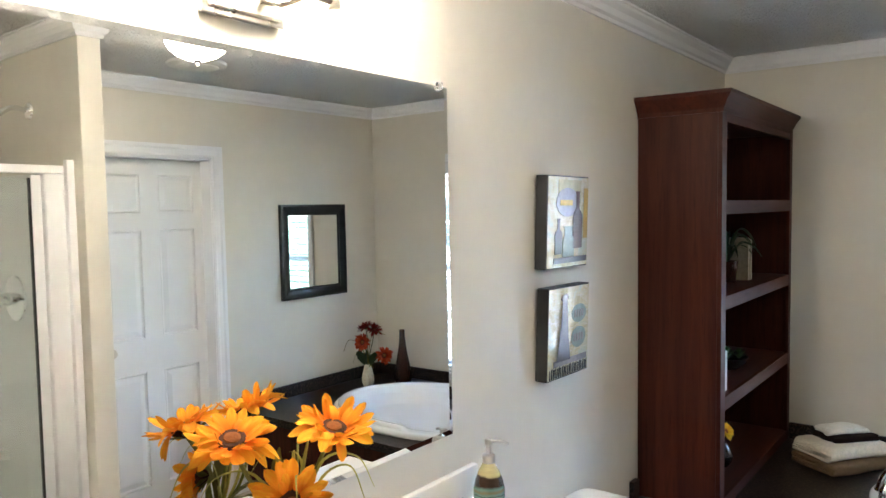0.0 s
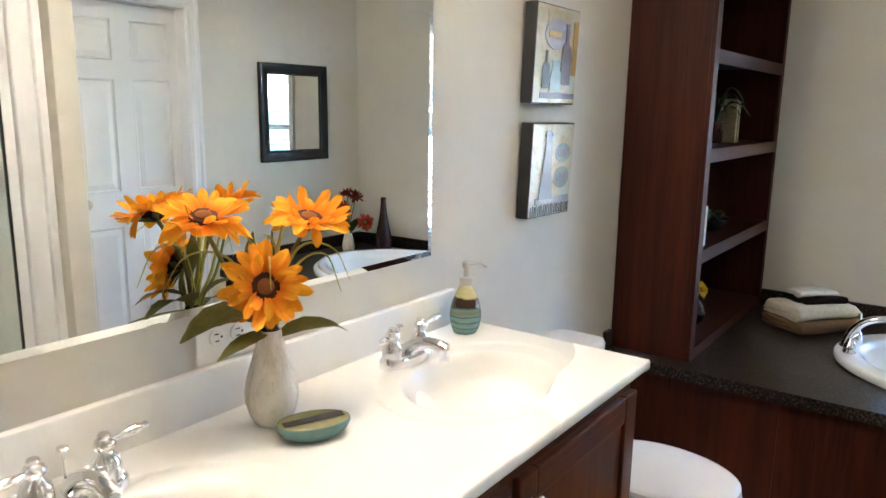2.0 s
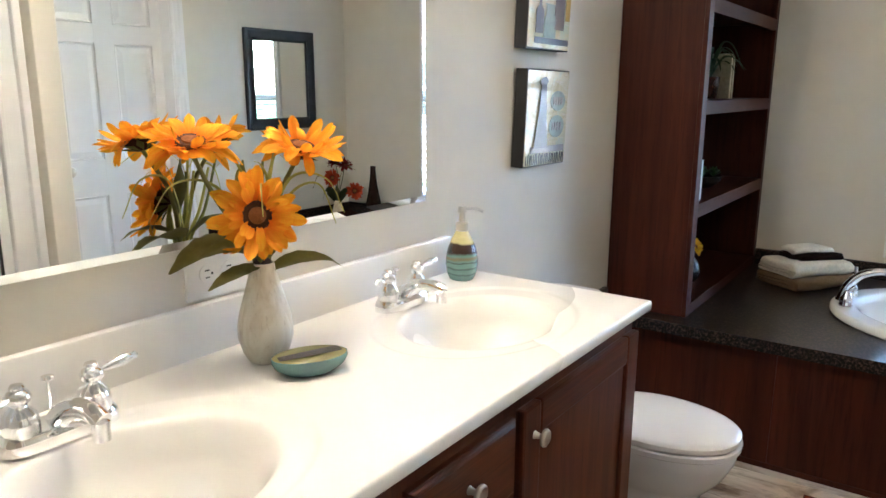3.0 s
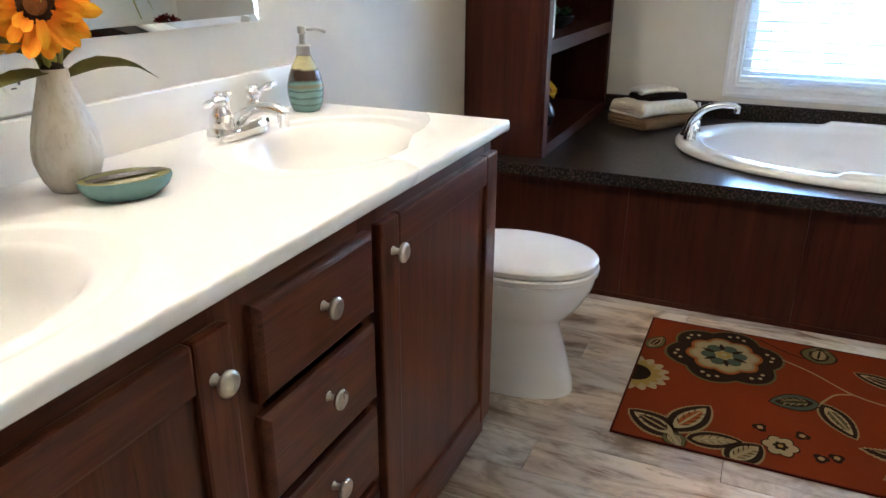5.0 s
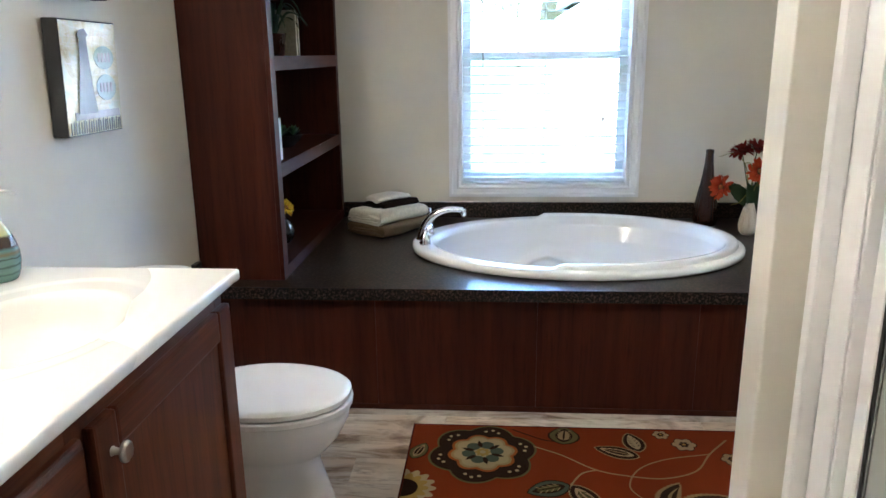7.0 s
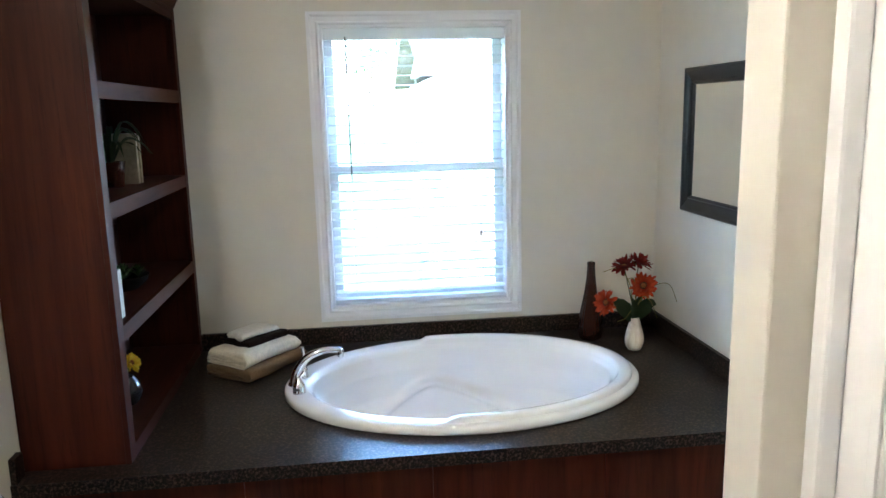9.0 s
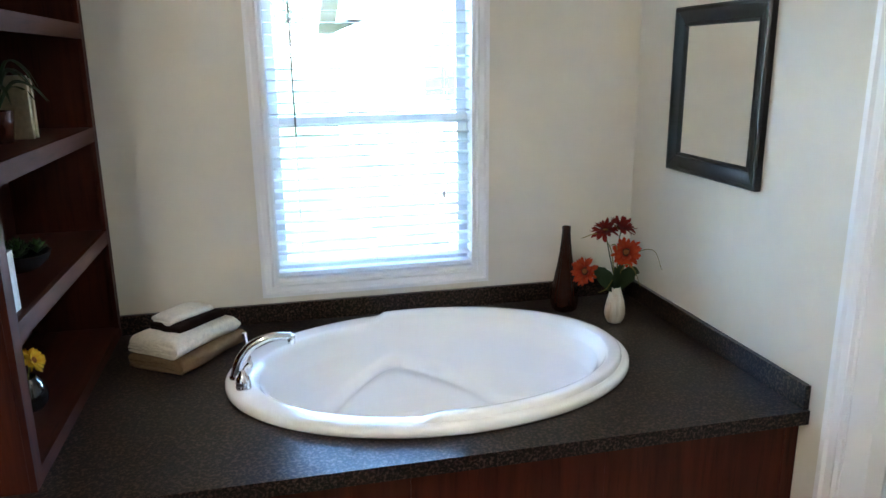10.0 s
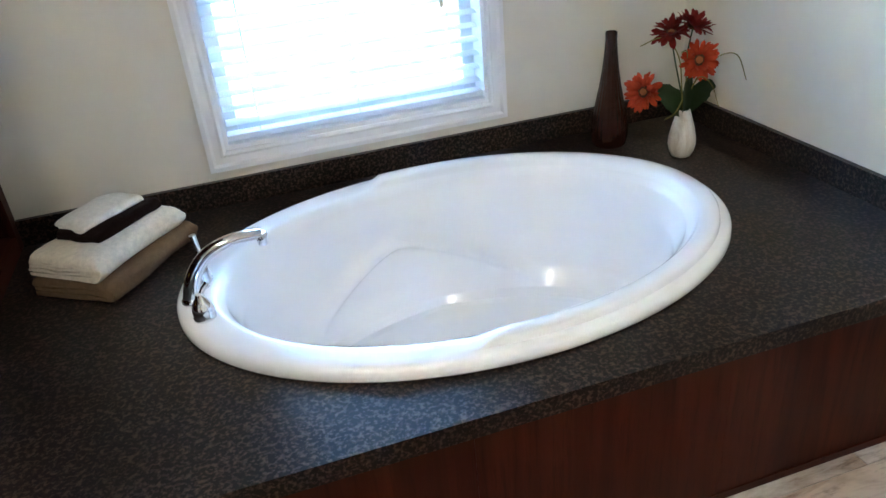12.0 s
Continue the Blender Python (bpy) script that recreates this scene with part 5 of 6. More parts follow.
part("nozzle", tube(curve_points([(0.006, 0.002, 0.180), (0.028, 0.016, 0.181), (0.044, 0.027, 0.174)], 5), 0.0036, 10), NICKEL, pump, smooth=True)

dish = thing("soap_dish", (-0.832, 0.732, VZ), 62, "teal glazed oval soap dish with olive and brown top", "soap dish")
rr = [ring(0, 0, z, 0.067 * g, 0.042 * g, 40) for z, g in ((0.0, 0.62), (0.003, 0.70), (0.014, 0.92), (0.026, 1.0), (0.031, 0.985))]
part("body", loft(bmesh.new(), rr), TEAL_GLAZE, dish, smooth=True)
rr = [ring(0, 0, z, 0.0655 * g, 0.0410 * g, 40) for z, g in ((0.0312, 0.985), (0.0325, 0.94), (0.0318, 0.80), (0.0312, 0.4))]
part("rim_top", loft(bmesh.new(), rr), OLIVE_GLAZE, dish, "olive glazed top", smooth=True)
strip = []
for i in range(13):
    x = -0.056 + 0.112 * i / 12
    lim = 0.038 * math.sqrt(max(0.0, 1 - (x / 0.062) ** 2))
    strip.append((x, max(-lim, min(lim, -0.012 + 0.10 * x)), max(-lim, min(lim, 0.012 + 0.16 * x))))
bm = bmesh.new()
rows = [[bm.verts.new((x, a + (b - a) * q, 0.0331)) for q in (0, 0.5, 1)] for x, a, b in strip]
for a, b in zip(rows, rows[1:]):
    for j in range(2):
        if len({tuple(v.co) for v in (a[j], a[j + 1], b[j + 1], b[j])}) == 4:
            bm.faces.new((a[j], a[j + 1], b[j + 1], b[j]))
part("brown_band", bm, DARK_GLAZE, dish, "dark brown painted band")

# ---------------------------------------------------------------- things round the tub
dv = thing("tall_vase", (1.036, 3.548, DZ), 0, "tall dark brown ribbed ceramic vase on the tub deck", "vase")
prof_v = [(0.045, 0.0), (0.052, 0.006), (0.057, 0.035), (0.0575, 0.060), (0.053, 0.095), (0.043, 0.145), (0.033, 0.195), (0.025, 0.245), (0.0195, 0.295), (0.0175, 0.335), (0.0185, 0.356), (0.0165, 0.359), (0.0145, 0.350), (0.013, 0.30)]
rings_v = []
for r, zz in prof_v:
    rr = ring(0, 0, zz, r, r, 96)
    g = 0.0008 if 0.02 < zz < 0.30 else 0.0
    rings_v.append([(x * (1 + g / r * (-1 if i % 4 < 2 else 1)), y * (1 + g / r * (-1 if i % 4 < 2 else 1)), q) for i, (x, y, q) in enumerate(rr)])
part("body", loft(bmesh.new(), rings_v), BROWN_GLAZE, dv, smooth=True, angle=80)
wv = thing("small_vase", (1.172, 3.352, DZ), 0, "small cream stoneware vase on the tub deck", "vase")
part("body", lathe([(0.024, 0.0), (0.028, 0.002), (0.037, 0.018), (0.0415, 0.040), (0.040, 0.062), (0.034, 0.092), (0.026, 0.120), (0.0195, 0.140), (0.018, 0.146), (0.0155, 0.146), (0.0145, 0.13)], 32), STONEWARE, wv, smooth=True, angle=70)
rb = thing("red_flower_bouquet", (1.172, 3.352, DZ), 0, "artificial rust red daisies with dark leaves", "flowers")
R2 = 0.060
REDP = [petal_mesh("petal", R2 * 0.86, R2 * w, RED_PETAL, c, u) for w, c, u in ((0.25, 0.16, 0.18), (0.29, -0.25, 0.12), (0.24, 0.34, 0.2))]
DRKP = [petal_mesh("petal", R2 * 0.86, R2 * w, DARK_PETAL, c, u) for w, c, u in ((0.28, 0.12, 0.15), (0.32, -0.25, 0.1), (0.24, 0.25, 0.18))]
fl = (Vector((0.030, -0.010, 0.290)), Vector((-0.118, 0.032, 0.212)), Vector((-0.045, 0.022, 0.372)), Vector((0.012, 0.004, 0.388)))
blossom(rb, fl[0], (-0.25, -0.9, 0.25), R2, REDP, seed=21, label="rust red daisy")
blossom(rb, fl[1], (-0.85, -0.5, 0.15), R2, REDP, seed=22, label="rust red daisy")
blossom(rb, fl[2], (-0.2, -0.25, 0.95), R2 * 0.86, DRKP, seed=23, label="dark red daisy")
blossom(rb, fl[3], (0.25, -0.25, 0.9), R2 * 0.86, DRKP, seed=24, label="dark red daisy")
N2 = Vector((0, 0, 0.125))
for f, o in zip(fl, (0.012, 0.004, -0.004, 0.003)):
    stem(rb, [N2 - Vector((0, 0, 0.05)), N2 + Vector((o, 0, 0.03)), N2 + (f - N2) * 0.6 + Vector((0, 0.01, 0.02)), f - Vector((0, 0, 0.008))], 0.0026, 0.0022, LEAF_DARK)
for ctrl, w in (((N2, N2 + Vector((-0.04, 0.0, 0.05)), N2 + Vector((-0.075, 0.01, 0.085)), N2 + Vector((-0.10, 0.015, 0.095))), 0.072), ((N2, N2 + Vector((0.03, -0.01, 0.06)), N2 + Vector((0.06, -0.02, 0.085)), N2 + Vector((0.085, -0.025, 0.08))), 0.070),
                ((N2, N2 + Vector((-0.01, -0.02, 0.05)), N2 + Vector((-0.02, -0.03, 0.09)), N2 + Vector((-0.03, -0.04, 0.12))), 0.045), ((N2, N2 + Vector((0.02, 0.02, 0.05)), N2 + Vector((0.03, 0.03, 0.09)), N2 + Vector((0.05, 0.04, 0.11))), 0.045)):
    leaf(rb, ctrl, w, LEAF_DARK, up=(0.2, -1, 0.3))
for g in (((-0.01, 0, 0.06), (-0.03, 0.0, 0.18), (-0.08, 0.01, 0.24), (-0.145, 0.02, 0.225)), ((0.03, 0, 0.10), (0.08, -0.02, 0.165), (0.135, -0.04, 0.170), (0.165, -0.055, 0.095)), ((0.0, -0.01, 0.05), (0.02, -0.03, 0.12), (0.05, -0.05, 0.10), (0.075, -0.06, 0.03)),
          ((-0.01, -0.01, 0.05), (-0.03, -0.03, 0.06), (-0.06, -0.04, 0.03), (-0.095, -0.045, 0.02)), ((0, 0, 0.08), (0.0, 0.0, 0.16), (-0.02, -0.02, 0.20), (-0.05, -0.04, 0.205))):
    pts = [N2] + [N2 + Vector(q) for q in g]
    part("grass_blade", tube(curve_points(pts, 6), [0.0040 * (1 - 0.55 * i / 24) for i in range(25)], 6, flat=0.6), LEAF, rb, smooth=True)


def folded(name, at, rz, lx, ly, h, layers, material, label, seed, drop=0.0, bend=0.0):
    """A towel folded in layers: one round fold along its long side, slits between the layers at its ends."""
    t = thing(name, at, rz, label, "towel", "folded towels")
    b, rad = ly / 2, h / 2
    sec = [(b, h)] + [(b - (2 * b - rad) * q / 7, h) for q in range(1, 7)]
    sec += [(-b + rad - rad * math.sin(math.pi * q / 10), rad + rad * math.cos(math.pi * q / 10)) for q in range(11)]
    sec += [(b - (2 * b - rad) * q / 7, 0.0) for q in range(6, -1, -1)]
    for i in range(1, layers):
        z, g = h * i / layers, 0.0030
        tip = -b + rad * (0.55 if i % 2 else 1.2)
        sec += [(b, z - g)] + [(b + (tip - b) * q / 4, z - g) for q in (1, 2, 3)] + [(tip, z)] + [(b + (tip - b) * q / 4, z + g) for q in (3, 2, 1)] + [(b, z + g)]
    rings, n = [], 40
    for q in range(n + 1):
        u = -lx / 2 + lx * q / n
        end = max(0.0, 1 - (lx / 2 - abs(u)) / 0.014)
        g = 0.72 + 0.28 * math.sqrt(max(0.0, 1 - end * end))
        droop = drop * (abs(u) * 2 / lx) ** 3
        row = []
        for y, z in sec:
            side = max(0.0, (y - b * 0.75) / (b * 0.25))
            zz = h * 0.45 + (z - h * 0.45) * g * (1 - 0.18 * side)
            zz += (0.0065 * noise.noise(Vector((u * 9 + seed * 5, y * 11, z * 6))) + 0.003 * noise.noise(Vector((u * 31, y * 31, z * 20 + seed)))) * (0.25 + 0.75 * z / h)
            yy = y + 0.007 * noise.noise(Vector((u * 8, z * 45 + seed, y * 5))) + bend * (u * 2 / lx) ** 2
            row.append((u + 0.011 * noise.noise(Vector((y * 12 + seed, z * 70, seed * 3.3))), yy, max(0.0, zz) - droop))
        rings.append(row)
    part("folds", loft(bmesh.new(), rings), material, t, smooth=True, angle=55)
    return t


folded("towel", (-0.452, 3.420, DZ + 0.001), 55, 0.350, 0.235, 0.054, 3, BROWN_TERRY, "brown folded bath towel on the tub deck", 1, 0.0, 0.004)
folded("towel", (-0.470, 3.419, DZ + 0.0545), 53, 0.320, 0.215, 0.061, 4, CREAM_TERRY, "cream folded bath towel on a brown one", 2, 0.003, -0.006)
folded("towel", (-0.450, 3.446, DZ + 0.115), 50, 0.220, 0.140, 0.029, 2, DARK_TERRY, "dark brown folded hand towel on the stack", 3, 0.007, 0.010)
folded("towel", (-0.468, 3.446, DZ + 0.143), 44, 0.190, 0.095, 0.025, 2, WHITE_TERRY, "white folded face cloth topping the stack", 4, 0.010, 0.012)

# ---------------------------------------------------------------- things on the bookcase
pot = thing("potted_plant", (-0.900, 3.190, SHELVES[1]), 0, "green spiky plant in a brown pot", "plant")
part("pot", lathe([(0.038, 0.0), (0.042, 0.004), (0.052, 0.085), (0.054, 0.092), (0.047, 0.092), (0.044, 0.07)], 28), BROWN_GLAZE, pot, "dark brown glazed pot", smooth=True)
part("soil", lathe([(0.043, 0.07), (0.043, 0.078), (0.02, 0.082)], 20), MOSS, pot)
rnd = random.Random(5)
for i in range(18):
    a, l, up = rnd.uniform(0, 6.28), rnd.uniform(0.09, 0.17), rnd.uniform(0.05, 0.14)
    c, s = math.cos(a), math.sin(a)
    leaf(pot, [(0.008 * c, 0.008 * s, 0.078), (l * 0.4 * c, l * 0.4 * s, 0.09 + up), (l * 0.75 * c, l * 0.75 * s, 0.085 + up * 0.95), (l * c, l * s, 0.07 + up * 0.6)], 0.020, LEAF_DARK, fold=0.2)
GOLD = plain("antique gold", (0.58, 0.52, 0.38), 0.35, 0.6, grain=70.0, vary=0.5, relief=0.5)
for y, h in ((3.292, 0.190), (3.332, 0.180)):
    b = thing("decorative_book", (-0.890, y, SHELVES[1]), 4, "gilt spined book standing on the shelf", "book", "books on the shelf")
    part("cover", boxed(-0.06, 0.06, -0.013, 0.013, 0.0, h, bev=0.002), GOLD, b)
    part("pages", boxed(-0.0605, 0.055, -0.010, 0.010, 0.003, h + 0.0008), ART["white"], b)
bowl = thing("succulent_bowl", (-0.880, 3.150, SHELVES[0]), 0, "black glazed bowl of green succulents", "plant")
part("bowl", lathe([(0.035, 0.0), (0.045, 0.004), (0.078, 0.030), (0.088, 0.056), (0.083, 0.058), (0.070, 0.036), (0.04, 0.03)], 32), BLACK_GLAZE, bowl, smooth=True)
rnd = random.Random(9)
for cx, cy, r in ((0.0, 0.0, 0.045), (0.045, 0.02, 0.035), (-0.045, 0.012, 0.035), (0.012, -0.05, 0.036), (-0.02, 0.05, 0.034)):
    for k2 in range(14):
        a = k2 * 2.4
        q = 0.3 + 0.7 * k2 / 14
        c, s = math.cos(a), math.sin(a)
        leaf(bowl, [(cx, cy, 0.045), (cx + c * r * q * 0.5, cy + s * r * q * 0.5, 0.058 + 0.02 * (1 - q)), (cx + c * r * q * 0.9, cy + s * r * q * 0.9, 0.066 + 0.028 * (1 - q)), (cx + c * r * q, cy + s * r * q, 0.074 + 0.03 * (1 - q))], 0.020, LEAF_DARK if k2 % 2 else plain_green, fold=0.25)
bk = thing("white_book", (-0.775, 2.712, SHELVES[0]), 0, "white framed card leaning on the shelf", "book")
part("card", boxed(-0.006, 0.006, -0.055, 0.055, 0.0, 0.155, bev=0.001), ART["white"], bk)
yv = thing("yellow_flower_vase", (-0.862, 3.005, DZ + 0.040), 0, "small black vase with a yellow flower", "vase")
part("vase", lathe([(0.03, 0.0), (0.045, 0.02), (0.050, 0.05), (0.035, 0.085), (0.024, 0.10), (0.020, 0.10)], 24), BLACK_GLAZE, yv, smooth=True)
R3 = 0.04
YP = [petal_mesh("petal", R3 * 0.86, R3 * 0.3, make_petal("yellow petal", (0.62, 0.36, 0.02), (0.80, 0.58, 0.04)), 0.12, 0.14)]
blossom(yv, (0.02, 0.0, 0.150), (0.8, -0.35, 0.5), R3, YP, seed=31, label="yellow daisy", mats=(SEED_MID, SEED_MID))
blossom(yv, (-0.01, 0.045, 0.140), (0.5, 0.4, 0.6), R3 * 0.9, YP, seed=32, label="yellow daisy", mats=(SEED_MID, SEED_MID))
stem(yv, [(0, 0, 0.09), (0.006, 0, 0.12), (0.018, 0, 0.146)], 0.002, 0.002)
stem(yv, [(0, 0, 0.09), (0.0, 0.02, 0.12), (-0.008, 0.042, 0.134)], 0.002, 0.002)

# ---------------------------------------------------------------- rug
def make_rug_mat(name, color, vary=0.22):
    m, n, l, p = nodes_of(name)
    v = coords(n, l, (1, 1, 1))
    weave = noise_tex(n, l, coords(n, l, (1.0, 3.0, 1.0)), 260.0, 2.0)
    big = noise_tex(n, l, v, 7.0, 4.0)
    l.new(mix_rgb(n, l, mix_rgb(n, l, 0.5, weave, big), tuple(x * (1 - vary) for x in color), tuple(x * (1 + vary) for x in color)), p.inputs["Base Color"])
    p.inputs["Roughness"].default_value, p.inputs["Specular IOR Level"].default_value = 0.95, 0.05
    bump(n, l, p, weave, 0.8, 0.002)
    return m


RUG = {k: make_rug_mat(k + " rug wool", c) for k, c in {"rust": (0.150, 0.0245, 0.0066), "binding": (0.0594, 0.0092, 0.0066), "brown": (0.0198, 0.0106, 0.0066), "tan": (0.2244, 0.1650, 0.0759), "cream": (0.275, 0.220, 0.118),
                                                       "olive": (0.0858, 0.0759, 0.0297), "teal": (0.0495, 0.0627, 0.0429), "gold": (0.2508, 0.1650, 0.0396), "orange": (0.2244, 0.0627, 0.0145)}.items()}
RX0, RX1, RY0, RY1, RT = -0.252, 0.925, 1.682, 2.426, 0.006
rug = thing("rug", (0, 0, 0), 0, "rust red rug with brown and cream flowers and leaves", "rug")
part("field", boxed(RX0 + 0.006, RX1 - 0.006, RY0 + 0.006, RY1 - 0.006, 0.0012, RT), RUG["rust"], rug)
bm = bmesh.new()
for a in ((RX0, RX1, RY0, RY0 + 0.0058), (RX0, RX1, RY1 - 0.0058, RY1), (RX0, RX0 + 0.0058, RY0 + 0.0059, RY1 - 0.0059), (RX1 - 0.0058, RX1, RY0 + 0.0059, RY1 - 0.0059)):
    box(bm, *a, 0.0012, RT + 0.0008, 0.0015)
part("binding", bm, RUG["binding"], rug, "dark red bound edge")


def motif(name, outline, color, layer):
    pts = [(min(max(x, RX0 + 0.007), RX1 - 0.007), min(max(y, RY0 + 0.007), RY1 - 0.007)) for x, y in outline]
    keep = [pts[0]]
    for q in pts[1:]:
        if (q[0] - keep[-1][0]) ** 2 + (q[1] - keep[-1][1]) ** 2 > 1e-9:
            keep.append(q)
    zt = RT + 0.0004 + 0.0004 * layer
    bm = bmesh.new()
    bm.faces.new([bm.verts.new((x, y, zt)) for x, y in keep])
    ex = bmesh.ops.extrude_face_region(bm, geom=bm.faces[:])
    bmesh.ops.translate(bm, vec=(0, 0, -0.0003), verts=[g for g in ex["geom"] if isinstance(g, bmesh.types.BMVert)])
    return part(name, bm, RUG[color], rug)


def lobes(cx, cy, r, n, depth, k=96, turn=0.0, sharp=1.0):
    return [(cx + (r * (1 - depth + depth * abs(math.cos(n * (a - turn) / 2)) ** sharp)) * math.cos(a), cy + (r * (1 - depth + depth * abs(math.cos(n * (a - turn) / 2)) ** sharp)) * math.sin(a)) for a in (2 * math.pi * i / k for i in range(k))]


def blade2(cx, cy, ang, length, width, jag=0.0, n=30, bend=0.0):
    """A pointed leaf round its middle; jag gives it a toothed edge."""
    a = radians(ang)
    up, dn = [], []
    for i in range(n + 1):
        t = i / n
        w = width / 2 * math.sin(math.pi * t ** 0.85) ** 0.8
        w += jag * (i % 2) * (1 if 0.08 < t < 0.95 else 0)
        off = bend * math.sin(math.pi * t)
        up.append(((t - 0.5) * length, w + off))
        dn.append(((t - 0.5) * length, -w + off))
    return [(cx + x * math.cos(a) - y * math.sin(a), cy + x * math.sin(a) + y * math.cos(a)) for x, y in up + dn[-2:0:-1]]


def leaf2(cx, cy, ang, length, width, outer="brown", mid="cream", inner="brown", jag=0.004):
    motif("leaf_outline", blade2(cx, cy, ang, length * 1.04, width * 1.02, jag), "tan" if outer == "brown" else "brown", 0)
    motif("leaf_edge", blade2(cx, cy, ang, length * 0.97, width * 0.90, jag * 0.8), outer, 1)
    motif("leaf_field", blade2(cx, cy, ang, length * 0.78, width * 0.56), mid, 2)
    if inner:
        motif("leaf_heart", blade2(cx, cy, ang, length * 0.58, width * 0.34, jag * 0.7), inner, 3)
        motif("leaf_vein", blade2(cx, cy, ang, length * 0.66, width * 0.07), mid if inner != "brown" else "tan", 4)
    a = radians(ang)
    for q in (-0.20, -0.06, 0.08, 0.22):
        for s in (-1, 1):
            ox, oy = q * length, s * width * 0.15
            motif("leaf_rib", blade2(cx + ox * math.cos(a) - oy * math.sin(a), cy + ox * math.sin(a) + oy * math.cos(a), ang + s * 42, width * 0.26, width * 0.035, 0, 8), "brown" if mid != "brown" else "tan", 5)


def vine(ctrl, color="tan", w=0.0032):
    pts = curve_points([(*q, 0) for q in ctrl], 10)
    left, right = [], []
    for i, q in enumerate(pts):
        d = (pts[min(i + 1, len(pts) - 1)] - pts[max(i - 1, 0)]).normalized()
        left.append((q.x - d.y * w, q.y + d.x * w))
        right.append((q.x + d.y * w, q.y - d.x * w))
    motif("vine", left + right[::-1], color, 0)


# the large round flower
fx, fy = 0.000, 2.236
motif("flower_edge", lobes(fx, fy, 0.186, 6, 0.16, 144, 0.3), "olive", 0)
motif("flower_ring", lobes(fx, fy, 0.178, 6, 0.16, 120, 0.3), "brown", 1)
for i in range(6):
    for dd, rr2 in ((-0.16, 0.142), (0.0, 0.152), (0.16, 0.142)):
        a = 0.3 + i * math.pi / 3 + dd
        motif("flower_dot", disc2(fx + rr2 * math.cos(a), fy + rr2 * math.sin(a), 0.0065, 0.0065, 10), "cream", 2)
motif("flower_band", lobes(fx, fy, 0.118, 8, 0.14, 120, 0.2), "orange", 2)
motif("flower_field", lobes(fx, fy, 0.108, 8, 0.16, 120, 0.2), "tan", 3)
motif("flower_field", lobes(fx, fy, 0.098, 8, 0.16, 120, 0.2), "cream", 4)
for i in range(6):
    a = 0.2 + i * math.pi / 3
    motif("flower_petal", disc2(fx + 0.048 * math.cos(a), fy + 0.048 * math.sin(a), 0.023, 0.023, 16), "teal", 5)
    motif("flower_spoke", blade2(fx + 0.052 * math.cos(a + 0.52), fy + 0.052 * math.sin(a + 0.52), math.degrees(a + 0.52), 0.045, 0.016), "brown", 6)
motif("flower_heart", lobes(fx, fy, 0.026, 8, 0.3, 64), "gold", 7)
motif("flower_heart", disc2(fx, fy, 0.010, 0.010, 12), "cream", 8)
# vines and leaves
vine([(0.165, 2.290), (0.26, 2.235), (0.364, 2.150), (0.47, 2.118), (0.574, 2.112), (0.68, 2.16), (0.750, 2.265), (0.83, 2.36)])
vine([(0.364, 2.150), (0.315, 2.125), (0.275, 2.060)])
vine([(0.49, 1.985), (0.455, 2.06), (0.50, 2.16), (0.60, 2.225), (0.75, 2.265)], "tan", 0.0026)
vine([(0.10, 2.40), (0.20, 2.335), (0.26, 2.32)], "brown", 0.0026)
leaf2(0.280, 2.365, 82, 0.120, 0.105, "olive", "brown", "tan")
leaf2(0.445, 2.262, 158, 0.150, 0.070)
leaf2(0.512, 2.330, 100, 0.125, 0.072, "brown", "cream", None)
leaf2(0.205, 2.035, 200, 0.140, 0.085, "teal", "brown", "olive")
leaf2(0.318, 1.985, -62, 0.170, 0.078, "brown", "cream", "olive")
for cx, cy, r in ((0.172, 1.796, 0.044), (0.680, 2.322, 0.040), (0.615, 2.385, 0.028), (0.815, 2.235, 0.036)):
    motif("small_flower_edge", lobes(cx, cy, r * 1.1, 6, 0.22, 60), "brown", 0)
    motif("small_flower", lobes(cx, cy, r, 6, 0.25, 60), "cream", 1)
    motif("small_flower_heart", lobes(cx, cy, r * 0.45, 6, 0.3, 36), "brown", 2)
    motif("small_flower_heart", disc2(cx, cy, r * 0.16, r * 0.16, 10), "gold", 3)
for cx, cy in ((0.225, 1.868), (0.268, 1.782), (0.305, 1.80), (0.120, 1.865)):
    motif("bud", lobes(cx, cy, 0.021, 3, 0.35, 36, cx * 9), "brown", 0)
    motif("bud_heart", disc2(cx, cy, 0.008, 0.008, 10), "tan", 1)
# flower at the bound edge
motif("edge_flower", lobes(RX0 + 0.008, 2.020, 0.105, 16, 0.22, 120), "cream", 0)
motif("edge_flower_ring", lobes(RX0 + 0.008, 2.020, 0.082, 14, 0.25, 120), "gold", 1)
motif("edge_flower_heart", disc2(RX0 + 0.008, 2.020, 0.048, 0.048, 24), "brown", 2)
leaf2(-0.214, 2.240, 70, 0.105, 0.056, "olive", "tan", "brown")
# leaf cluster
leaf2(-0.058, 1.832, 62, 0.190, 0.100, "brown", "cream", "orange")
leaf2(-0.150, 1.768, 152, 0.165, 0.098, "brown", "cream", "brown", 0.006)
leaf2(0.012, 1.752, 18, 0.150, 0.074, "brown", "tan", "cream")
leaf2(0.088, 1.728, 52, 0.130, 0.092, "brown", "cream", "tan")
leaf2(-0.085, 1.712, -60, 0.080, 0.060, "olive", "cream", None)
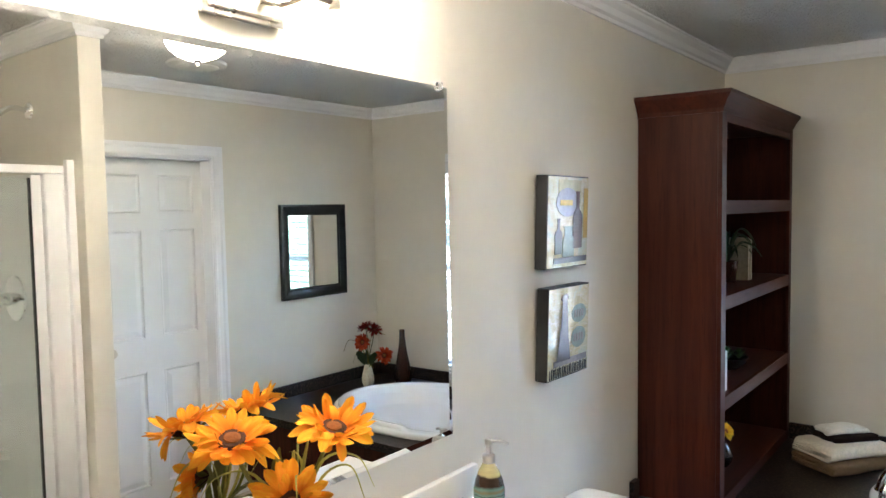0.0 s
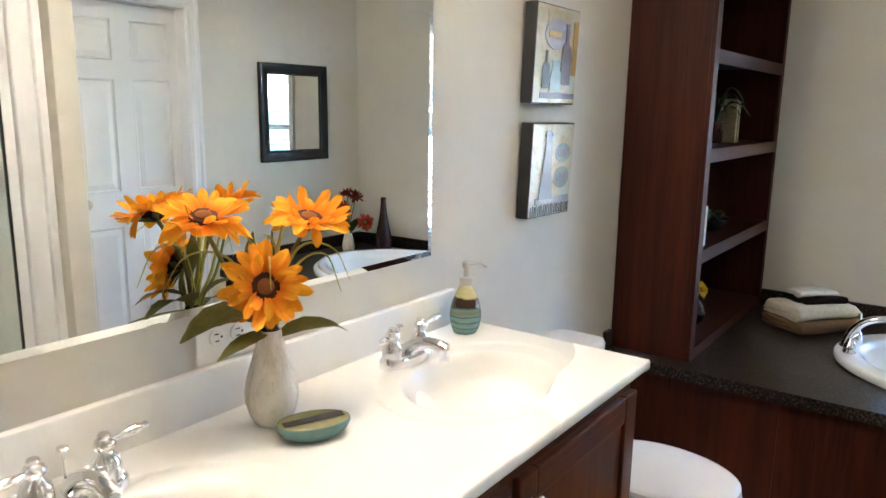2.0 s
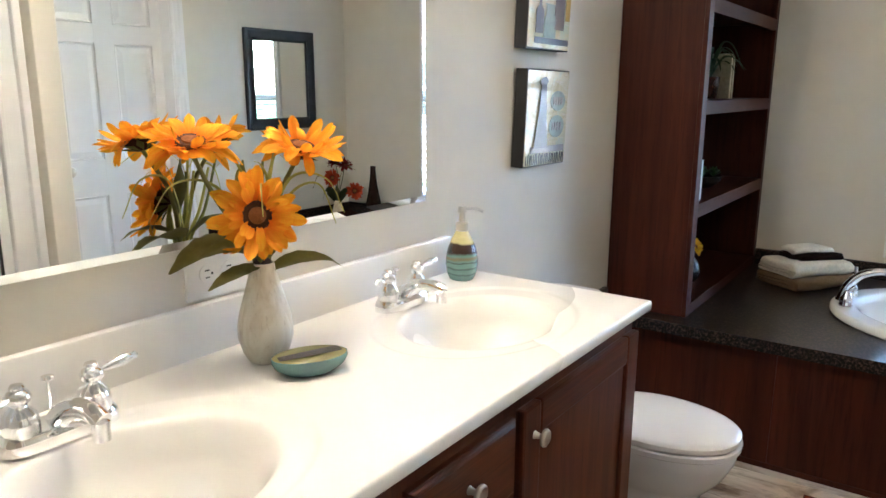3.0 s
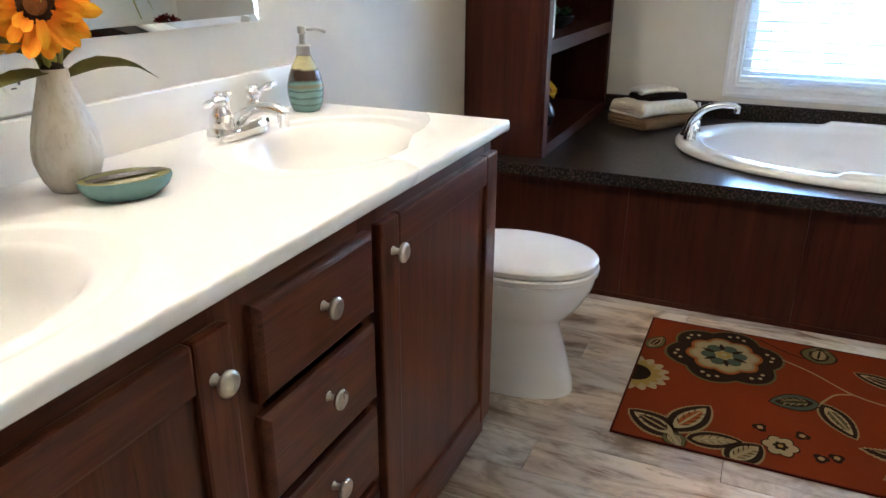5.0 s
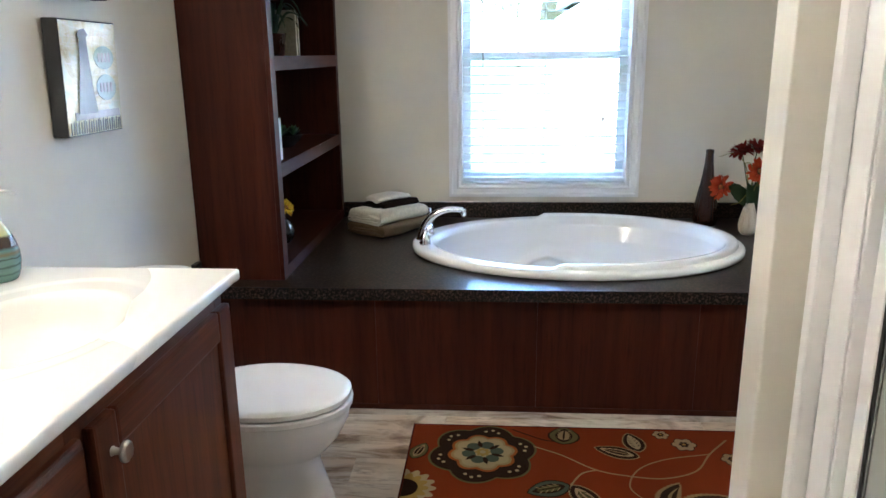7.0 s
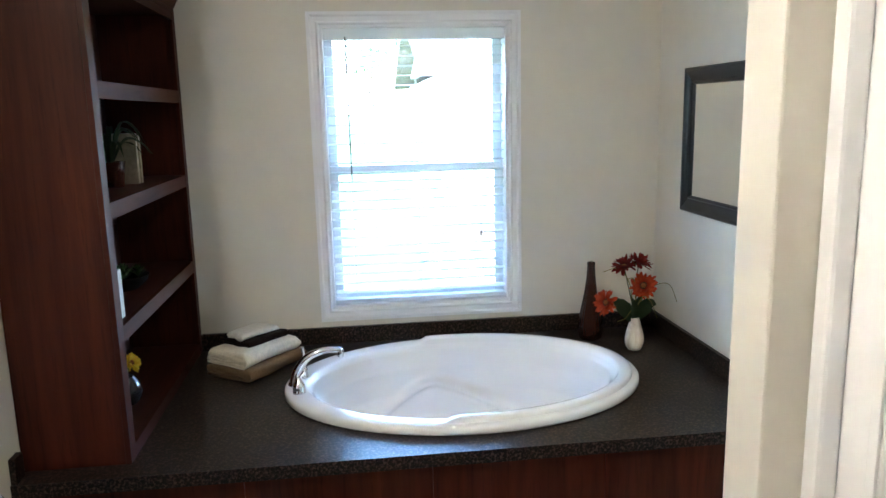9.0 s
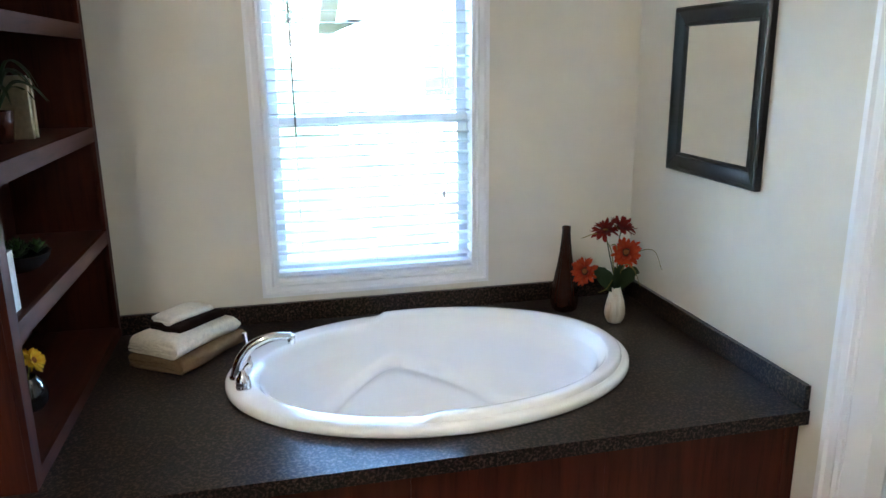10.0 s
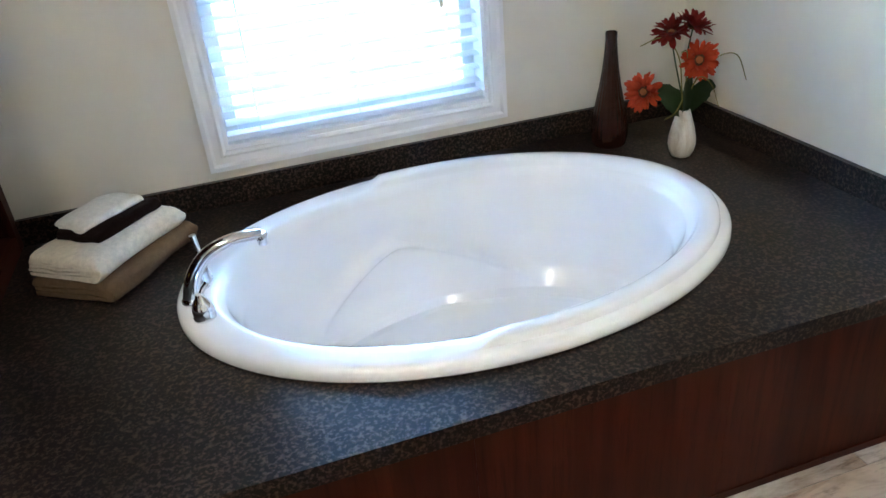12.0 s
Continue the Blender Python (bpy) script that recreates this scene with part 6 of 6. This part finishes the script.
# the large lily
lx, ly = 0.500, 1.935
for ang, ln, wd in ((190, 0.185, 0.066), (226, 0.200, 0.070), (258, 0.190, 0.068), (72, 0.185, 0.070), (32, 0.215, 0.072), (358, 0.220, 0.068), (292, 0.205, 0.066)):
    a = radians(ang)
    mx, my = lx + math.cos(a) * ln * 0.56 + 0.05, ly + math.sin(a) * ln * 0.56 - 0.03
    motif("lily_edge", blade2(mx, my, ang, ln, wd, 0.005, 30, 0.024), "tan", 0)
    motif("lily_petal", blade2(mx, my, ang, ln * 0.90, wd * 0.62, 0.004, 30, 0.024), "brown", 1)
    motif("lily_stripe", blade2(mx, my, ang, ln * 0.66, wd * 0.13, 0.001, 24, 0.020), "tan", 2)
leaf2(0.585, 1.860, -42, 0.200, 0.070, "orange", "brown", "cream", 0.002)
leaf2(0.560, 1.905, -20, 0.180, 0.055, "tan", "brown", "tan", 0.002)
leaf2(0.548, 1.838, -68, 0.170, 0.052, "cream", "brown", "tan", 0.002)
motif("lily_heart", lobes(lx - 0.008, ly + 0.016, 0.038, 7, 0.2, 48), "brown", 4)
motif("lily_heart", lobes(lx - 0.012, ly + 0.020, 0.022, 7, 0.2, 48), "cream", 5)
motif("lily_heart", disc2(lx - 0.010, ly + 0.018, 0.010, 0.010, 12), "teal", 6)
leaf2(0.740, 1.785, 12, 0.130, 0.090, "teal", "brown", "cream")
leaf2(0.850, 2.080, 80, 0.130, 0.070, "brown", "cream", "olive")
leaf2(0.800, 1.960, 20, 0.120, 0.070, "brown", "tan", "olive")

# ---------------------------------------------------------------- outdoors
GZ = -0.55
g = 700.0
ground = structure("ground", loft(bmesh.new(), [[(-g, -g, GZ - 0.2), (g, -g, GZ - 0.2), (g, g, GZ - 0.2), (-g, g, GZ - 0.2)], [(-g, -g, GZ), (g, -g, GZ), (g, g, GZ), (-g, g, GZ)]]), LAWN, "mown green lawn outside the window", category="lawn")
structure("pavement", boxed(0.9, 5.5, 6.0, 13.0, GZ + 0.004, GZ + 0.04, bev=0.01), GRAVEL, "pale concrete drive on the lawn", category="drive")
house = thing("house", (1.6, 14.0, GZ), 0, "pale sided neighbouring house with brown roof", "house")
part("wall", boxed(0, 9, 0, 7, 0, 2.75), SIDING, house)
rr = [[(x, -0.5, 2.7), (x, 3.5, 4.1), (x, 7.5, 2.7), (x, 7.5, 2.9), (x, 3.5, 4.3), (x, -0.5, 2.9)] for x in (-0.4, 9.4)]
part("roof", loft(bmesh.new(), rr), ROOFING, house, "brown shingled roof")
part("gable", loft(bmesh.new(), [[(x, 0.3, 2.95), (x, 6.7, 2.95), (x, 3.5, 4.05)] for x in (0.0, 0.15)]), SIDING, house)
for x in (0.9, 2.1, 4.2, 6.4):
    w = part("window", boxed(x, x + 0.75, -0.04, -0.002, 1.35, 2.55, bev=0.01), VINYL, house, "white framed window")
    for z0 in (1.42, 1.98):
        part("pane", boxed(x + 0.07, x + 0.68, -0.05, -0.041, z0, z0 + 0.5), DARK_PANE, w)


def tree(x, y, h, r, seed):
    rnd = random.Random(seed)
    t = thing("tree", (x, y, GZ), 0, "leafy green tree beyond the lawn", "tree", "trees outside")
    bm = tube(curve_points([(0, 0, 0), (0.05, 0.03, h * 0.25), (-0.05, 0.02, h * 0.5), (0.04, 0, h * 0.8)], 4), [0.16 - 0.011 * i for i in range(13)], 9)
    for i in range(6):
        a, z0 = rnd.uniform(0, 6.28), h * rnd.uniform(0.35, 0.6)
        tube([(0, 0, z0), (math.cos(a) * r * 0.4, math.sin(a) * r * 0.4, z0 + r * 0.4), (math.cos(a) * r * 0.75, math.sin(a) * r * 0.75, z0 + r * 0.6)], [0.07, 0.05, 0.02], 6, bm)
    part("trunk", bm, BARK, t, smooth=True)
    vs, fs = [], []
    clumps = [(Vector((rnd.gauss(0, r * 0.42), rnd.gauss(0, r * 0.42), h * 0.68 + rnd.gauss(0, h * 0.14))), r * rnd.uniform(0.22, 0.42)) for _ in range(22)]
    for c, cr in clumps:
        for _ in range(70):
            d = Vector((rnd.gauss(0, 1), rnd.gauss(0, 1), rnd.gauss(0, 1))).normalized()
            q = c + d * cr * rnd.uniform(0.5, 1.0)
            u = Vector((rnd.gauss(0, 1), rnd.gauss(0, 1), rnd.gauss(0, 1))).normalized() * 0.14
            w = u.cross(d).normalized() * 0.09
            k0 = len(vs)
            vs += [q - u, q + w, q + u, q - w]
            fs.append((k0, k0 + 1, k0 + 2, k0 + 3))
    me = bpy.data.meshes.new("crown")
    me.from_pydata(vs, [], fs)
    me.materials.append(FOLIAGE)
    ob = new("crown", me)
    ob.parent = t


for x, y, h, r, s in ((-9.5, 56, 9.5, 4.2, 1), (-4.2, 62, 10.5, 4.6, 2), (1.6, 58, 9.0, 4.0, 3), (6.8, 64, 10, 4.4, 4), (-16, 60, 9.5, 4.2, 5)):
    tree(x, y, h, r, s)

# ---------------------------------------------------------------- floor planks
floor = thing("floor", (0, 0, 0), 0, "weathered grey-brown vinyl plank floor", "floor", kind="structure")
rnd = random.Random(42)
PLW, PLL, y, row = 0.152, 0.92, BACK, 0
cache = {}
while y < 2.60:
    x = LEFT - (0.0, 0.55, 0.28, 0.74)[row % 4]
    while x < RIGHT:
        a, b = max(x, LEFT + 0.001), min(x + PLL, RIGHT - 0.001)
        y1 = min(y + PLW, 2.60)
        if b - a > 0.03:
            key = (round(b - a, 3), round(y1 - y, 3))
            if key not in cache:
                bm = boxed(-key[0] / 2 + 0.0006, key[0] / 2 - 0.0006, -key[1] / 2 + 0.0006, key[1] / 2 - 0.0006, -0.0055, 0.0)
                bmesh.ops.bevel(bm, geom=[e for e in bm.edges if all(v.co.z > -0.001 for v in e.verts)], offset=0.0012, segments=1, affect="EDGES")
                cache[key] = done("plank", bm, FLOOR)
            ob = new("plank", cache[key])
            ob.parent = floor
            ob.location = ((a + b) / 2, (y + y1) / 2, 0.0)
        x += PLL
    y += PLW
    row += 1
